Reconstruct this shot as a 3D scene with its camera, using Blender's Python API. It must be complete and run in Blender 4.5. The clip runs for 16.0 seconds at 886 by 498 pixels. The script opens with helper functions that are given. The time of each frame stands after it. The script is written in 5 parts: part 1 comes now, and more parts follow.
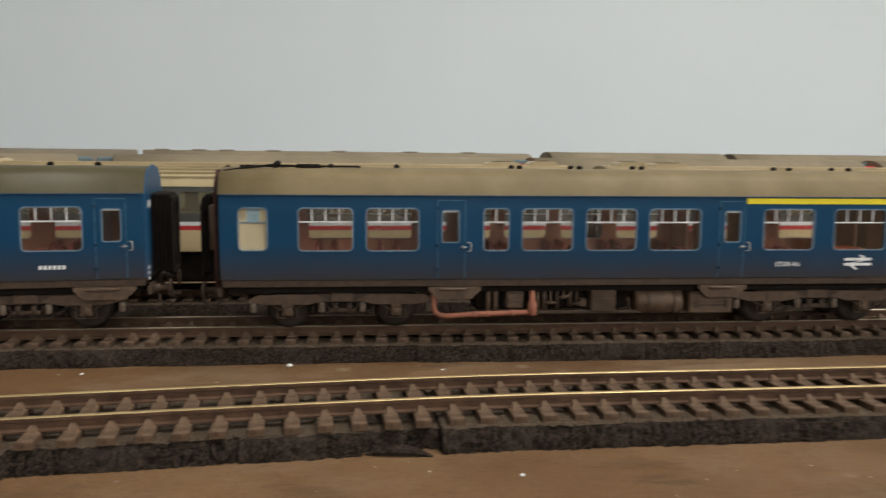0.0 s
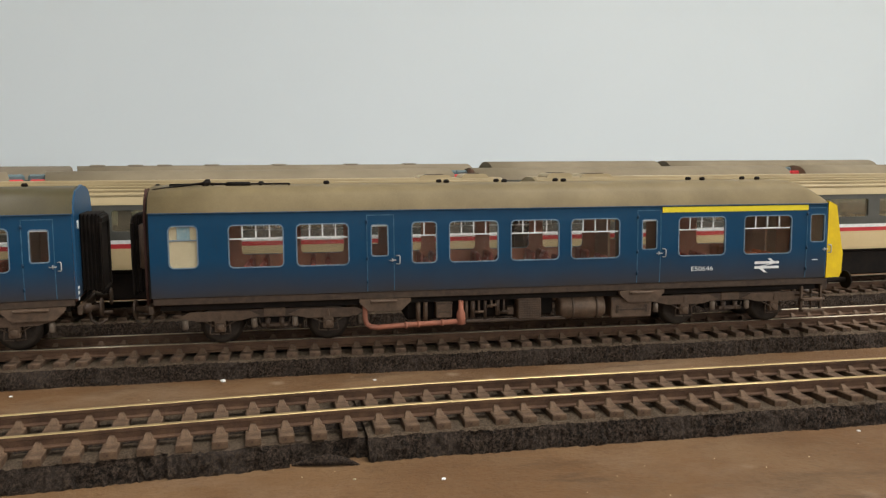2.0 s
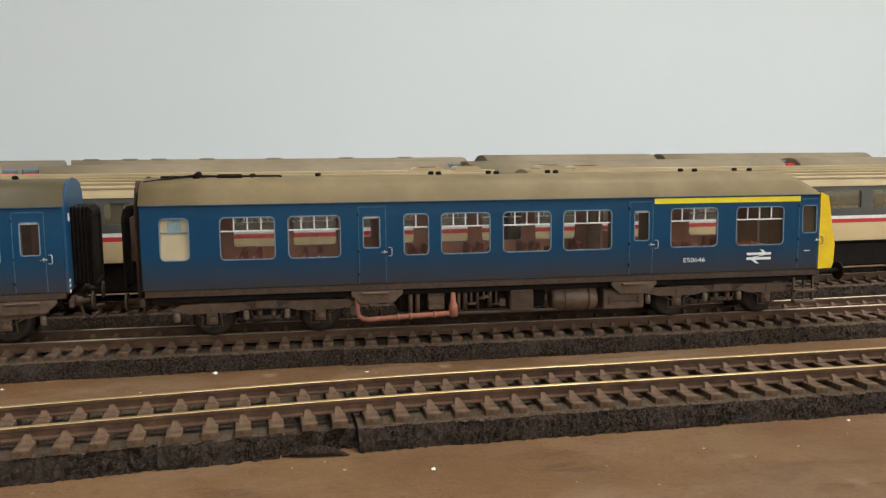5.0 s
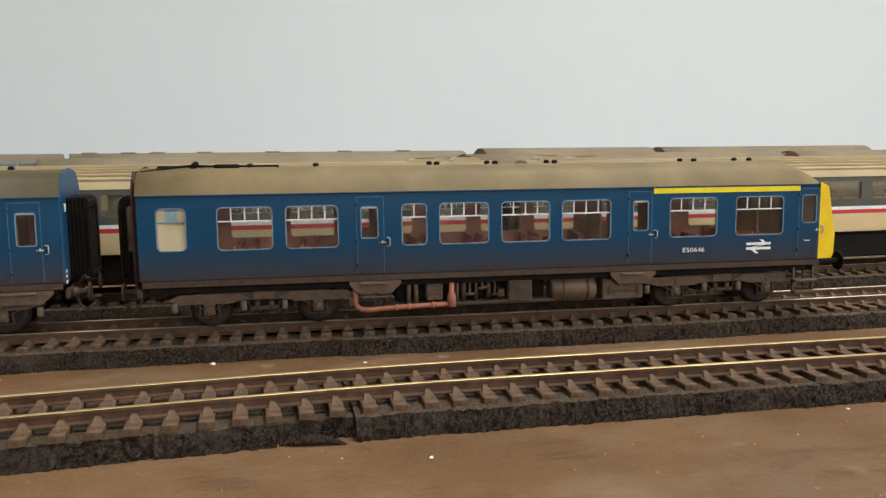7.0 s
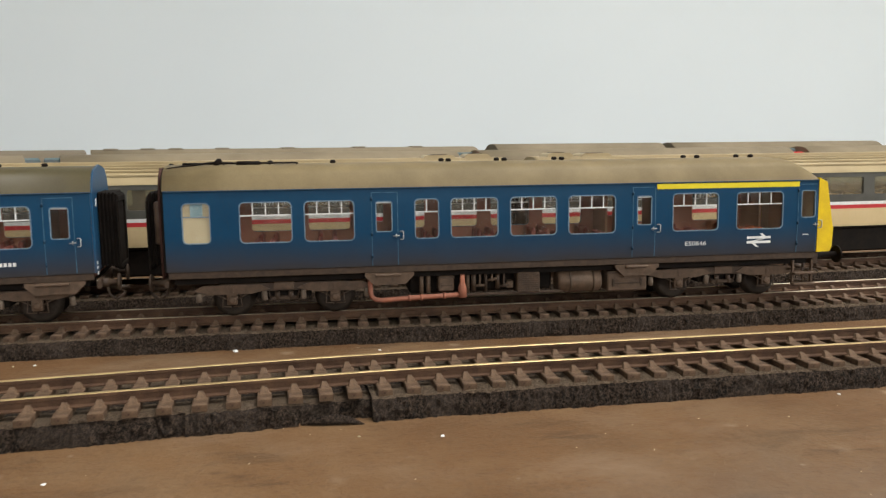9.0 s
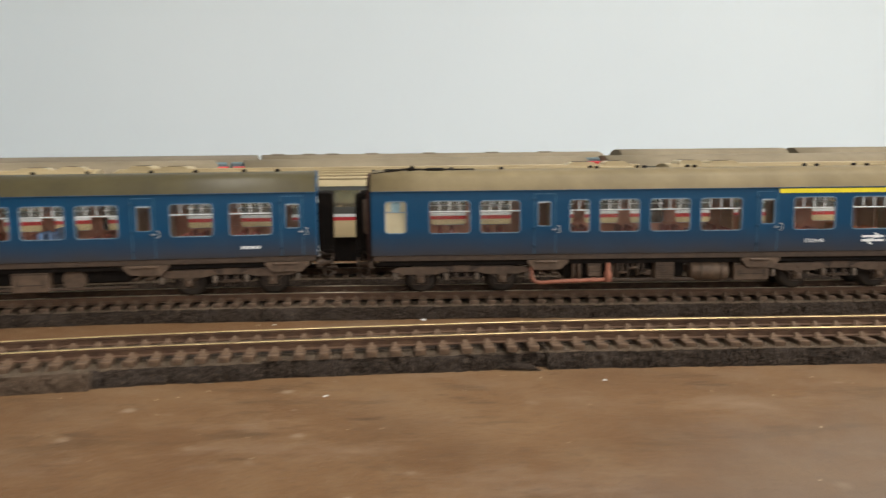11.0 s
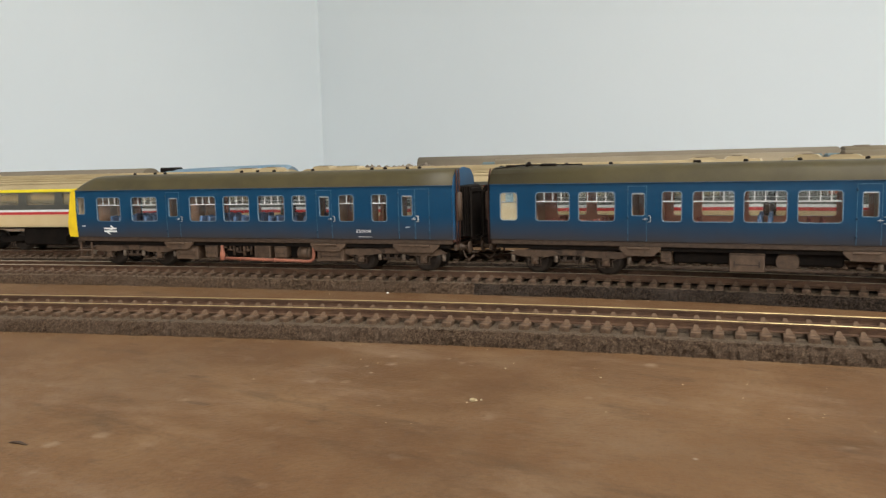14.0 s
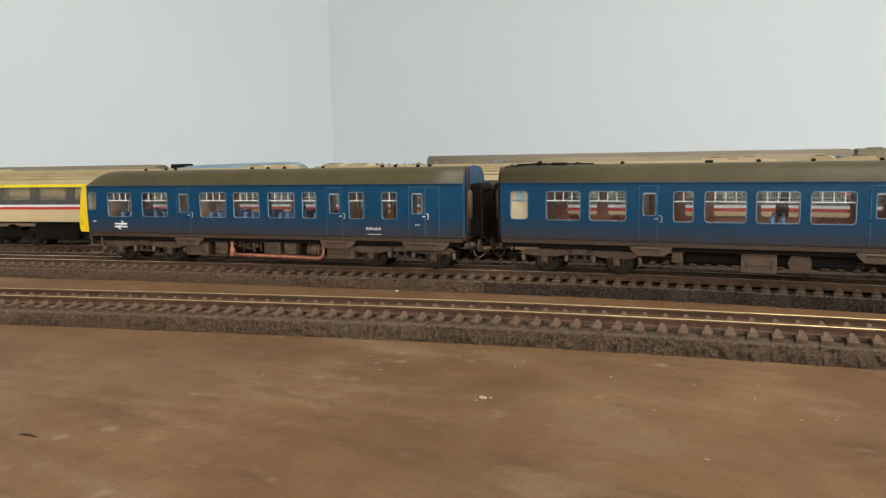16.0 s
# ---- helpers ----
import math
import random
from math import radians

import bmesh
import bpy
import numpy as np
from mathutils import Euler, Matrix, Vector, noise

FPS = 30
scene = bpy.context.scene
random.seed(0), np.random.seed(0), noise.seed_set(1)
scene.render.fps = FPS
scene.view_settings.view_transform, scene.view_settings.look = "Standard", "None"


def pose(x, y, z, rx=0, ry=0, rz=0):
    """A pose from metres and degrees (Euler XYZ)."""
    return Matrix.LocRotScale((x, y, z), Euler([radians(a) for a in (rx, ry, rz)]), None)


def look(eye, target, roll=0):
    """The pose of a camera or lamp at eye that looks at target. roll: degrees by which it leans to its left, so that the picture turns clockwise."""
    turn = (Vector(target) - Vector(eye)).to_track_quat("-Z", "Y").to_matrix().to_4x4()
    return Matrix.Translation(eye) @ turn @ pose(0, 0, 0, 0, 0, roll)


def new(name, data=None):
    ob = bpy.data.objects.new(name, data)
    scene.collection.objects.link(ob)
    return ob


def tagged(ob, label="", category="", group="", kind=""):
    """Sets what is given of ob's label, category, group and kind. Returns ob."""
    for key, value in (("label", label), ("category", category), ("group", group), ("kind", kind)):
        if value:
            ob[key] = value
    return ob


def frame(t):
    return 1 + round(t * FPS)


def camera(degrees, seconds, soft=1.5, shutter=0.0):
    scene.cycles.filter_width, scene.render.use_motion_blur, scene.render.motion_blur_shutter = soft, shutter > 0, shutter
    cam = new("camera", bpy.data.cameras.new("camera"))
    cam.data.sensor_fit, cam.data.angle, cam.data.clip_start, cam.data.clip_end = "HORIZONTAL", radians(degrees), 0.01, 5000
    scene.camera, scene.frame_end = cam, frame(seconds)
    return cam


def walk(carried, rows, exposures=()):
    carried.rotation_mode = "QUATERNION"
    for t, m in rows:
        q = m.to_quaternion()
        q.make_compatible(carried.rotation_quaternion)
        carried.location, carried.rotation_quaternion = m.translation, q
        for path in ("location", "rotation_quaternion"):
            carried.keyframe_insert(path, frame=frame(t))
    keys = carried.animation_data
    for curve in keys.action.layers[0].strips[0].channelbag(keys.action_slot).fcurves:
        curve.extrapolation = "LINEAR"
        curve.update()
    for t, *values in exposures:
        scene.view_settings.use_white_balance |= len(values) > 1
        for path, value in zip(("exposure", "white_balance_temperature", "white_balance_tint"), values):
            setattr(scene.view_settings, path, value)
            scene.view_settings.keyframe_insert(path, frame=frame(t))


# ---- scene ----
cam = camera(59.52, 16.0, 1.3, 0.5)
PATH = [
    (0, pose(0.0456, -0.2385, 0.0627, 83.20, -0.51, -5.29)),
    (0.5, pose(0.0513, -0.2462, 0.0639, 83.76, -0.02, -8.84)),
    (1, pose(0.0510, -0.2466, 0.0642, 83.77, 0.27, -9.26)),
    (1.5, pose(0.0511, -0.2469, 0.0635, 83.87, 0.29, -9.31)),
    (2, pose(0.0514, -0.2463, 0.0649, 83.82, 0.38, -9.11)),
    (2.5, pose(0.0513, -0.2471, 0.0646, 83.83, 0.46, -9.23)),
    (3, pose(0.0525, -0.2460, 0.0650, 83.81, 0.59, -9.26)),
    (3.5, pose(0.0530, -0.2465, 0.0647, 83.74, 0.61, -9.20)),
    (6, pose(0.0534, -0.2466, 0.0625, 83.24, 0.52, -9.42)),
    (6.5, pose(0.0536, -0.2448, 0.0615, 83.17, 0.63, -9.47)),
    (7, pose(0.0538, -0.2458, 0.0622, 83.07, 0.62, -9.33)),
    (7.5, pose(0.0538, -0.2455, 0.0625, 83.07, 0.78, -9.03)),
    (8, pose(0.0534, -0.2454, 0.0619, 82.86, 0.80, -9.16)),
    (10.5, pose(0.0407, -0.2986, 0.0658, 82.66, 0.57, -3.82)),
    (11, pose(0.0270, -0.3136, 0.0661, 82.93, 0.61, -0.43)),
    (11.5, pose(0.0024, -0.3299, 0.0647, 82.65, 0.39, 6.15)),
    (12, pose(-0.0179, -0.3384, 0.0653, 82.56, 0.88, 13.81)),
    (12.5, pose(-0.0375, -0.3428, 0.0632, 82.82, 1.34, 20.39)),
    (13, pose(-0.0566, -0.3487, 0.0624, 82.91, 1.36, 25.11)),
    (13.5, pose(-0.0694, -0.3522, 0.0626, 83.17, 1.49, 28.79)),
    (14, pose(-0.0771, -0.3527, 0.0627, 83.48, 1.47, 31.07)),
    (14.5, pose(-0.0796, -0.3509, 0.0618, 83.31, 1.32, 31.52)),
    (15, pose(-0.0792, -0.3511, 0.0613, 83.25, 1.11, 31.69)),
    (15.5, pose(-0.0781, -0.3525, 0.0621, 83.39, 1.02, 31.79)),
    (16, pose(-0.0781, -0.3525, 0.0618, 83.49, 0.97, 31.74)),
]
EXPOSURES = [(0.0, 0.08), (0.5, 0.26), (3.5, 0.26), (6.0, 0.34), (8.0, 0.38), (10.5, 0.45), (13.0, 0.57), (16.0, 0.57)]
walk(cam, PATH, EXPOSURES)

# ---- light ----
world = bpy.data.worlds.new("world")
scene.world = world
world.use_nodes = True
wn = world.node_tree.nodes
sky = wn.new("ShaderNodeTexSky")
sky.sky_type = "NISHITA"
sky.sun_disc = False
sky.sun_elevation, sky.sun_rotation = radians(35), radians(150)
world.node_tree.links.new(sky.outputs[0], wn["Background"].inputs[0])
wn["Background"].inputs[1].default_value = 0.1


def area(name, m, sx, sy, power, color):
    d = bpy.data.lights.new(name, "AREA")
    d.shape, d.size, d.size_y, d.energy, d.color = "RECTANGLE", sx, sy, power, color
    ob = new(name, d)
    ob.matrix_world = m
    return ob


# daylight through a wide window in the wall to the right; added, unseen: a small fill behind the camera, an assumed
# rooflight above
area("window_light", look((4.42, -1.1, 0.9), (-0.6, -0.3, 0.25)), 2.2, 1.3, 60, (1.0, 0.955, 0.88))
area("fill_light_small", look((0.5, -2.42, 1.0), (-0.1, 1.2, 0.25)), 1.4, 1.0, 17, (1.0, 0.965, 0.9))
area("rooflight", look((0.65, -0.25, 1.62), (0.55, -0.2, 0.0)), 1.1, 0.9, 30, (1.0, 0.97, 0.92))
scene.view_settings.exposure = 0.0

# ---- materials ----


class Nodes:
    """A material's node tree, with short ways to wire it."""

    def __init__(self, name, rough=0.6, metal=0.0, spec=0.5):
        self.mat = bpy.data.materials.new(name)
        self.mat.use_nodes = True
        self.t = self.mat.node_tree
        self.b = self.t.nodes["Principled BSDF"]
        self.b.inputs["Roughness"].default_value = rough
        self.b.inputs["Metallic"].default_value = metal
        self.b.inputs["Specular IOR Level"].default_value = spec
        self.co = self.t.nodes.new("ShaderNodeTexCoord").outputs["Object"]

    def link(self, a, b):
        self.t.links.new(a, b)

    def noise(self, scale, detail=4.0, rough=0.55, stretch=None):
        n = self.t.nodes.new("ShaderNodeTexNoise")
        n.inputs["Scale"].default_value, n.inputs["Detail"].default_value, n.inputs["Roughness"].default_value = scale, detail, rough
        src = self.co
        if stretch:
            mp = self.t.nodes.new("ShaderNodeMapping")
            mp.inputs["Scale"].default_value = stretch
            self.link(src, mp.inputs[0])
            src = mp.outputs[0]
        self.link(src, n.inputs["Vector"])
        return n.outputs["Fac"]

    def ramp(self, fac, stops):
        r = self.t.nodes.new("ShaderNodeValToRGB")
        e = r.color_ramp.elements
        while len(e) < len(stops):
            e.new(0.5)
        for el, (pos, c) in zip(e, stops):
            el.position = pos
            el.color = (*c, 1) if len(c) == 3 else c
        self.link(fac, r.inputs[0])
        return r.outputs[0]

    def mix(self, fac, a, b):
        m = self.t.nodes.new("ShaderNodeMix")
        m.data_type = "RGBA"
        for v, s in ((fac, m.inputs[0]), (a, m.inputs[6]), (b, m.inputs[7])):
            if isinstance(v, (int, float)):
                s.default_value = v
            elif isinstance(v, tuple):
                s.default_value = (*v, 1)
            else:
                self.link(v, s)
        return m.outputs[2]

    def math(self, op, a, b=0.0, clamp=False):
        m = self.t.nodes.new("ShaderNodeMath")
        m.operation, m.use_clamp = op, clamp
        for v, s in ((a, m.inputs[0]), (b, m.inputs[1])):
            if isinstance(v, (int, float)):
                s.default_value = v
            else:
                self.link(v, s)
        return m.outputs[0]

    def axis(self, i):
        s = self.t.nodes.new("ShaderNodeSeparateXYZ")
        self.link(self.co, s.inputs[0])
        return s.outputs[i]

    def vary(self, amount):
        """A number that differs from object to object."""
        o = self.t.nodes.new("ShaderNodeObjectInfo")
        return self.math("MULTIPLY", o.outputs["Random"], amount)

    def color(self, c):
        if isinstance(c, tuple):
            self.b.inputs["Base Color"].default_value = (*c, 1)
        else:
            self.link(c, self.b.inputs["Base Color"])
        return self

    def rough(self, fac, lo, hi):
        self.link(self.math("ADD", self.math("MULTIPLY", fac, hi - lo), lo), self.b.inputs["Roughness"])
        return self

    def bump(self, fac, strength, dist):
        n = self.t.nodes.new("ShaderNodeBump")
        n.inputs["Strength"].default_value, n.inputs["Distance"].default_value = strength, dist
        self.link(fac, n.inputs["Height"])
        self.link(n.outputs[0], self.b.inputs["Normal"])
        return self


def dirty(name, base, dirt, amount=0.5, scale=300, rough=0.7, metal=0.0, bump=0.0, fine=2500, spec=0.22):
    """Paint or plastic with soiled patches at two scales."""
    k = Nodes(name, rough, metal, 0.5 if metal > 0.5 else spec)
    big, small = k.noise(scale, 5, 0.6), k.noise(fine, 3, 0.6)
    f = k.math("ADD", k.math("MULTIPLY", big, 0.7), k.math("MULTIPLY", small, 0.3))
    m = k.ramp(f, [(0.5 - 0.35 * amount, (0, 0, 0)), (0.82 - 0.3 * amount, (1, 1, 1))])
    k.color(k.mix(m, base, dirt)).rough(f, max(rough - 0.15, 0.05), min(rough + 0.15, 1))
    if bump:
        k.bump(small, bump, 0.0003)
    return k.mat


def coach_paint(name, base, worn, grime, low, high):
    """Satin model paint: faded patches, and an airbrushed band of brake dust that rises from the bottom edge (low to high, metres over the rail)."""
    k = Nodes(name, 0.42, 0, 0.14)
    n1, n2 = k.noise(90, 4, 0.6), k.noise(1500, 4, 0.65, (1, 1, 0.35))
    c = k.mix(k.ramp(n1, [(0.35, (0, 0, 0)), (0.75, (0.55, 0.55, 0.55))]), base, worn)
    z = k.math("ADD", k.axis(2), k.math("MULTIPLY", k.math("SUBTRACT", k.noise(70, 3), 0.5), 0.004))
    up = k.math("DIVIDE", k.math("SUBTRACT", z, low), high - low)
    dust = k.math("SUBTRACT", 1.0, up, True)
    dust = k.math("MULTIPLY", k.math("POWER", dust, 1.3), 0.93)
    streak = k.ramp(n2, [(0.55, (0, 0, 0)), (0.8, (0.22, 0.22, 0.22))])
    c = k.mix(streak, c, grime)
    c = k.mix(dust, c, grime)
    k.color(c)
    k.link(k.math("ADD", k.math("MULTIPLY", dust, 0.4), 0.4), k.b.inputs["Roughness"])
    k.bump(n2, 0.05, 0.0002)
    return k.mat


def glass(name, tint=(0.97, 0.98, 0.97), rough=0.04):
    k = Nodes(name, rough)
    k.color(tint)
    k.b.inputs["Transmission Weight"].default_value = 1.0
    k.b.inputs["IOR"].default_value = 1.45
    return k.mat


def board_material():
    """Brown emulsion on a board: mottled in large and small patches, scuffed pale, with thin dark marks and flecks."""
    k = Nodes("brown_board_paint", 0.7, 0, 0.2)
    n1, n2, n3 = k.noise(5.5, 6, 0.6), k.noise(26, 7, 0.62, (0.8, 1.3, 1)), k.noise(520, 5, 0.7)
    c = k.ramp(n1, [(0.3, (0.0952, 0.0439, 0.0173)), (0.5, (0.1320, 0.0677, 0.0285)), (0.72, (0.1712, 0.0952, 0.0430))])
    c = k.mix(k.ramp(n2, [(0.5, (0, 0, 0)), (0.72, (0.6, 0.6, 0.6))]), c, (0.1984, 0.1200, 0.0591))
    c = k.mix(k.ramp(k.noise(15, 7, 0.7), [(0.47, (0, 0, 0)), (0.66, (0.65, 0.65, 0.65))]), c, (0.0808, 0.0382, 0.0150))
    c = k.mix(k.ramp(n3, [(0.58, (0, 0, 0)), (0.8, (0.4, 0.4, 0.4))]), c, (0.1744, 0.1184, 0.0726))
    c = k.mix(k.ramp(k.noise(120, 6, 0.68), [(0.48, (0, 0, 0)), (0.78, (0.5, 0.5, 0.5))]), c, (0.2160, 0.1344, 0.0692))
    c = k.mix(k.ramp(k.noise(9, 8, 0.72), [(0.5, (0, 0, 0)), (0.68, (0.55, 0.55, 0.55))]), c, (0.1744, 0.1160, 0.0670))
    c = k.mix(k.ramp(k.noise(230, 4, 0.7), [(0.55, (0, 0, 0)), (0.75, (0.45, 0.45, 0.45))]), c, (0.0721, 0.0394, 0.0190))
    c = k.mix(k.ramp(k.noise(900, 4, 0.7), [(0.5, (0, 0, 0)), (0.72, (0.45, 0.45, 0.45))]), c, (0.0646, 0.0378, 0.0201))
    scuff = k.ramp(k.noise(17, 9, 0.74, (0.6, 1.4, 1)), [(0.53, (0, 0, 0)), (0.72, (0.5, 0.5, 0.5))])
    c = k.mix(scuff, c, (0.2480, 0.1720, 0.1120))
    c = k.mix(k.ramp(k.noise(42, 7, 0.7, (0.5, 1.5, 1)), [(0.56, (0, 0, 0)), (0.7, (0.7, 0.7, 0.7))]), c, (0.0704, 0.0400, 0.0192))
    mark = k.ramp(k.noise(75, 6, 0.6, (0.55, 1.5, 1)), [(0.63, (0, 0, 0)), (0.74, (0.6, 0.6, 0.6))])
    c = k.mix(mark, c, (0.0440, 0.0240, 0.0128))
    v = k.t.nodes.new("ShaderNodeTexVoronoi")
    v.inputs["Scale"].default_value = 95
    k.link(k.co, v.inputs["Vector"])
    fleck = k.ramp(v.outputs["Distance"], [(0.035, (0.45, 0.45, 0.45)), (0.08, (0, 0, 0))])
    pick = k.ramp(k.noise(60, 2), [(0.52, (0, 0, 0)), (0.6, (1, 1, 1))])
    c = k.mix(k.math("MULTIPLY", fleck, pick), c, (0.42, 0.35, 0.27))
    # larger worn spots with ragged edges
    w = k.t.nodes.new("ShaderNodeTexVoronoi")
    w.inputs["Scale"].default_value = 62
    k.link(k.co, w.inputs["Vector"])
    ragged = k.math("ADD", w.outputs["Distance"], k.math("MULTIPLY", k.math("SUBTRACT", k.noise(420, 5, 0.7), 0.5), 0.22))
    spot = k.ramp(ragged, [(0.05, (0.5, 0.5, 0.5)), (0.17, (0, 0, 0))])
    some = k.ramp(k.noise(38, 3), [(0.47, (0, 0, 0)), (0.56, (1, 1, 1))])
    c = k.mix(k.math("MULTIPLY", spot, some), c, (0.31, 0.225, 0.15))
    d = k.t.nodes.new("ShaderNodeVectorMath")
    d.operation = "DISTANCE"
    k.link(k.co, d.inputs[0])
    d.inputs[1].default_value = (0.135, -0.205, 0)
    bare = k.math("ADD", d.outputs["Value"], k.math("MULTIPLY", k.math("SUBTRACT", k.noise(45, 5, 0.6), 0.5), 0.06))
    c = k.mix(k.ramp(bare, [(0.03, (0.6, 0.6, 0.6)), (0.1, (0, 0, 0))]), c, (0.1880, 0.1480, 0.1136))
    k.color(c).rough(n2, 0.55, 0.8)
    k.bump(k.math("ADD", k.math("MULTIPLY", n2, 0.5), n3), 0.6, 0.0009)
    return k.mat


def foam_material(name, dark, light):
    k = Nodes(name, 0.95, 0, 0.2)
    n1, n2 = k.noise(1250, 6, 0.8), k.noise(70, 4)
    c = k.mix(k.ramp(n1, [(0.44, (0, 0, 0)), (0.66, (1, 1, 1))]), dark, light)
    c = k.mix(k.ramp(n2, [(0.45, (0, 0, 0)), (0.7, (0.6, 0.6, 0.6))]), c, tuple(0.5 * (a + b) + 0.02 for a, b in zip(dark, light)))
    k.color(c).bump(n1, 1.0, 0.002)
    return k.mat


def wall_material():
    k = Nodes("painted_wall", 0.85, 0, 0.2)
    c = k.ramp(k.noise(1.3, 4), [(0.3, (0.752, 0.8, 0.828)), (0.7, (0.78, 0.825, 0.85))])
    k.color(c).bump(k.noise(60, 4), 0.05, 0.002)
    return k.mat


M_BOARD = board_material()
# side foam is much darker than the dusty tops, some shade mixed into it
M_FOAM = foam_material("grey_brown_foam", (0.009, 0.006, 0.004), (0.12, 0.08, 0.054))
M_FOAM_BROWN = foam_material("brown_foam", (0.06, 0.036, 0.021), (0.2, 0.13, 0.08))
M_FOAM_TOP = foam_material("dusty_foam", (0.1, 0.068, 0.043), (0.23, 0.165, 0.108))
M_WALL = wall_material()
M_SLEEPER = dirty("weathered_sleeper_plastic", (0.036, 0.019, 0.0105), (0.16, 0.1, 0.06), 0.47, 330, 0.75, 0, 0.4, spec=0.25)
M_SLEEPER_DARK = dirty("dark_sleeper_plastic", (0.034, 0.019, 0.0115), (0.16, 0.103, 0.066), 0.47, 330, 0.75, 0, 0.4, spec=0.25)
M_RAIL = dirty("rusty_rail_side", (0.045, 0.023, 0.014), (0.115, 0.064, 0.037), 0.5, 200, 0.7, spec=0.2)
M_RAILTOP = dirty("polished_rail_head", (0.66, 0.5, 0.26), (0.3, 0.21, 0.11), 0.45, 40, 0.55, 1.0)
M_RAILTOP_PALE = dirty("worn_nickel_rail_head", (0.7, 0.62, 0.48), (0.38, 0.29, 0.2), 0.4, 60, 0.55, 1.0)
M_BLUE = coach_paint("rail_blue_paint", (0.004, 0.042, 0.096), (0.008, 0.053, 0.112), (0.046, 0.034, 0.026), 0.0155, 0.0285)
# lighter blue for the ends, the brighter light on them mixed into the paint
M_BLUE_LIT_END = coach_paint("rail_blue_lit_end_paint", (0.012, 0.066, 0.145), (0.025, 0.09, 0.17), (0.08, 0.062, 0.05), 0.012, 0.026)
M_YELLOW = dirty("warning_yellow_paint", (0.78, 0.55, 0.015), (0.6, 0.38, 0.02), 0.3, 150, 0.45)
M_STRIPE = dirty("first_class_yellow", (0.8, 0.66, 0.03), (0.68, 0.52, 0.03), 0.25, 150, 0.5)
M_ROOF = dirty("weathered_roof_paint", (0.21, 0.158, 0.08), (0.125, 0.094, 0.048), 0.45, 45, 0.55, spec=0.2)
M_ROOF_OLIVE = dirty("olive_roof_paint", (0.068, 0.054, 0.022), (0.038, 0.03, 0.0125), 0.45, 45, 0.48, spec=0.3)
M_UNDER = dirty("brown_underframe", (0.03, 0.0185, 0.0115), (0.075, 0.047, 0.03), 0.5, 420, 0.55, 0, 0.3, spec=0.3)
M_BOX = dirty("dusty_brown_box", (0.06, 0.0375, 0.024), (0.13, 0.083, 0.053), 0.5, 420, 0.55, 0, 0.3, spec=0.3)
M_DARK = dirty("sooty_black", (0.004, 0.003, 0.0024), (0.016, 0.011, 0.008), 0.4, 250, 0.75, spec=0.12)
M_WHEEL = dirty("dark_wheel", (0.005, 0.004, 0.0034), (0.02, 0.015, 0.012), 0.5, 400, 0.6, 0.0, spec=0.15)
M_TYRE = dirty("steel_tyre", (0.016, 0.0125, 0.01), (0.048, 0.037, 0.029), 0.5, 300, 0.45, 0.3)
M_COPPER = dirty("rusty_orange_pipe", (0.36, 0.13, 0.075), (0.2, 0.085, 0.06), 0.5, 350, 0.6)
M_WHITE = dirty("white_lettering", (0.78, 0.78, 0.76), (0.55, 0.55, 0.54), 0.3, 600, 0.6)
M_SILVER = dirty("dull_window_frame", (0.2, 0.27, 0.33), (0.1, 0.16, 0.22), 0.4, 500, 0.45, 0.3)
M_BAR = dirty("white_vent_bar", (0.74, 0.74, 0.72), (0.5, 0.5, 0.5), 0.3, 500, 0.5)
M_CREAM = dirty("cream_panel", (0.44, 0.37, 0.24), (0.34, 0.28, 0.18), 0.35, 150, 0.6)
M_CURTAIN = dirty("blue_white_curtain", (0.08, 0.2, 0.28), (0.32, 0.38, 0.36), 0.5, 800, 0.7)
M_SEATRED = dirty("dull_red_seat", (0.2, 0.05, 0.04), (0.28, 0.085, 0.065), 0.4, 300, 0.7)
M_SEATBLUE = dirty("blue_seat", (0.06, 0.12, 0.24), (0.11, 0.17, 0.28), 0.4, 300, 0.7)
M_SEATORANGE = dirty("orange_seat", (0.5, 0.14, 0.05), (0.36, 0.1, 0.05), 0.4, 300, 0.7)
M_INSIDE = dirty("tan_interior", (0.46, 0.28, 0.175), (0.33, 0.195, 0.125), 0.5, 120, 0.7)
M_FLOOR_IN = dirty("brown_red_floor", (0.3, 0.13, 0.09), (0.2, 0.09, 0.065), 0.5, 200, 0.7)
M_PANE = glass("coach_glazing")
M_SMOKED = glass("smoked_glazing", (0.8, 0.7, 0.52), 0.05)
M_SMOKED.node_tree.nodes["Principled BSDF"].inputs["Transmission Weight"].default_value = 0.93
M_HANDLE = dirty("dull_white_metal", (0.5, 0.5, 0.48), (0.3, 0.3, 0.3), 0.4, 600, 0.5, 0.3)
M_LINING = dirty("red_brown_lining", (0.34, 0.13, 0.085), (0.42, 0.19, 0.125), 0.45, 150, 0.6)
M_RUST = dirty("dark_rust_pipe", (0.06, 0.024, 0.017), (0.03, 0.015, 0.012), 0.5, 300, 0.7)
M_CREAM_IN = dirty("cream_interior", (0.6, 0.47, 0.3), (0.48, 0.36, 0.23), 0.4, 120, 0.6)
M_GROOVE = dirty("panel_line", (0.008, 0.032, 0.07), (0.03, 0.07, 0.11), 0.4, 500, 0.6)
# door edge lines: highlight and dust painted in as pale blue
M_EDGE = dirty("edge_highlight_dust_line", (0.07, 0.16, 0.235), (0.012, 0.045, 0.085), 0.5, 400, 0.5)
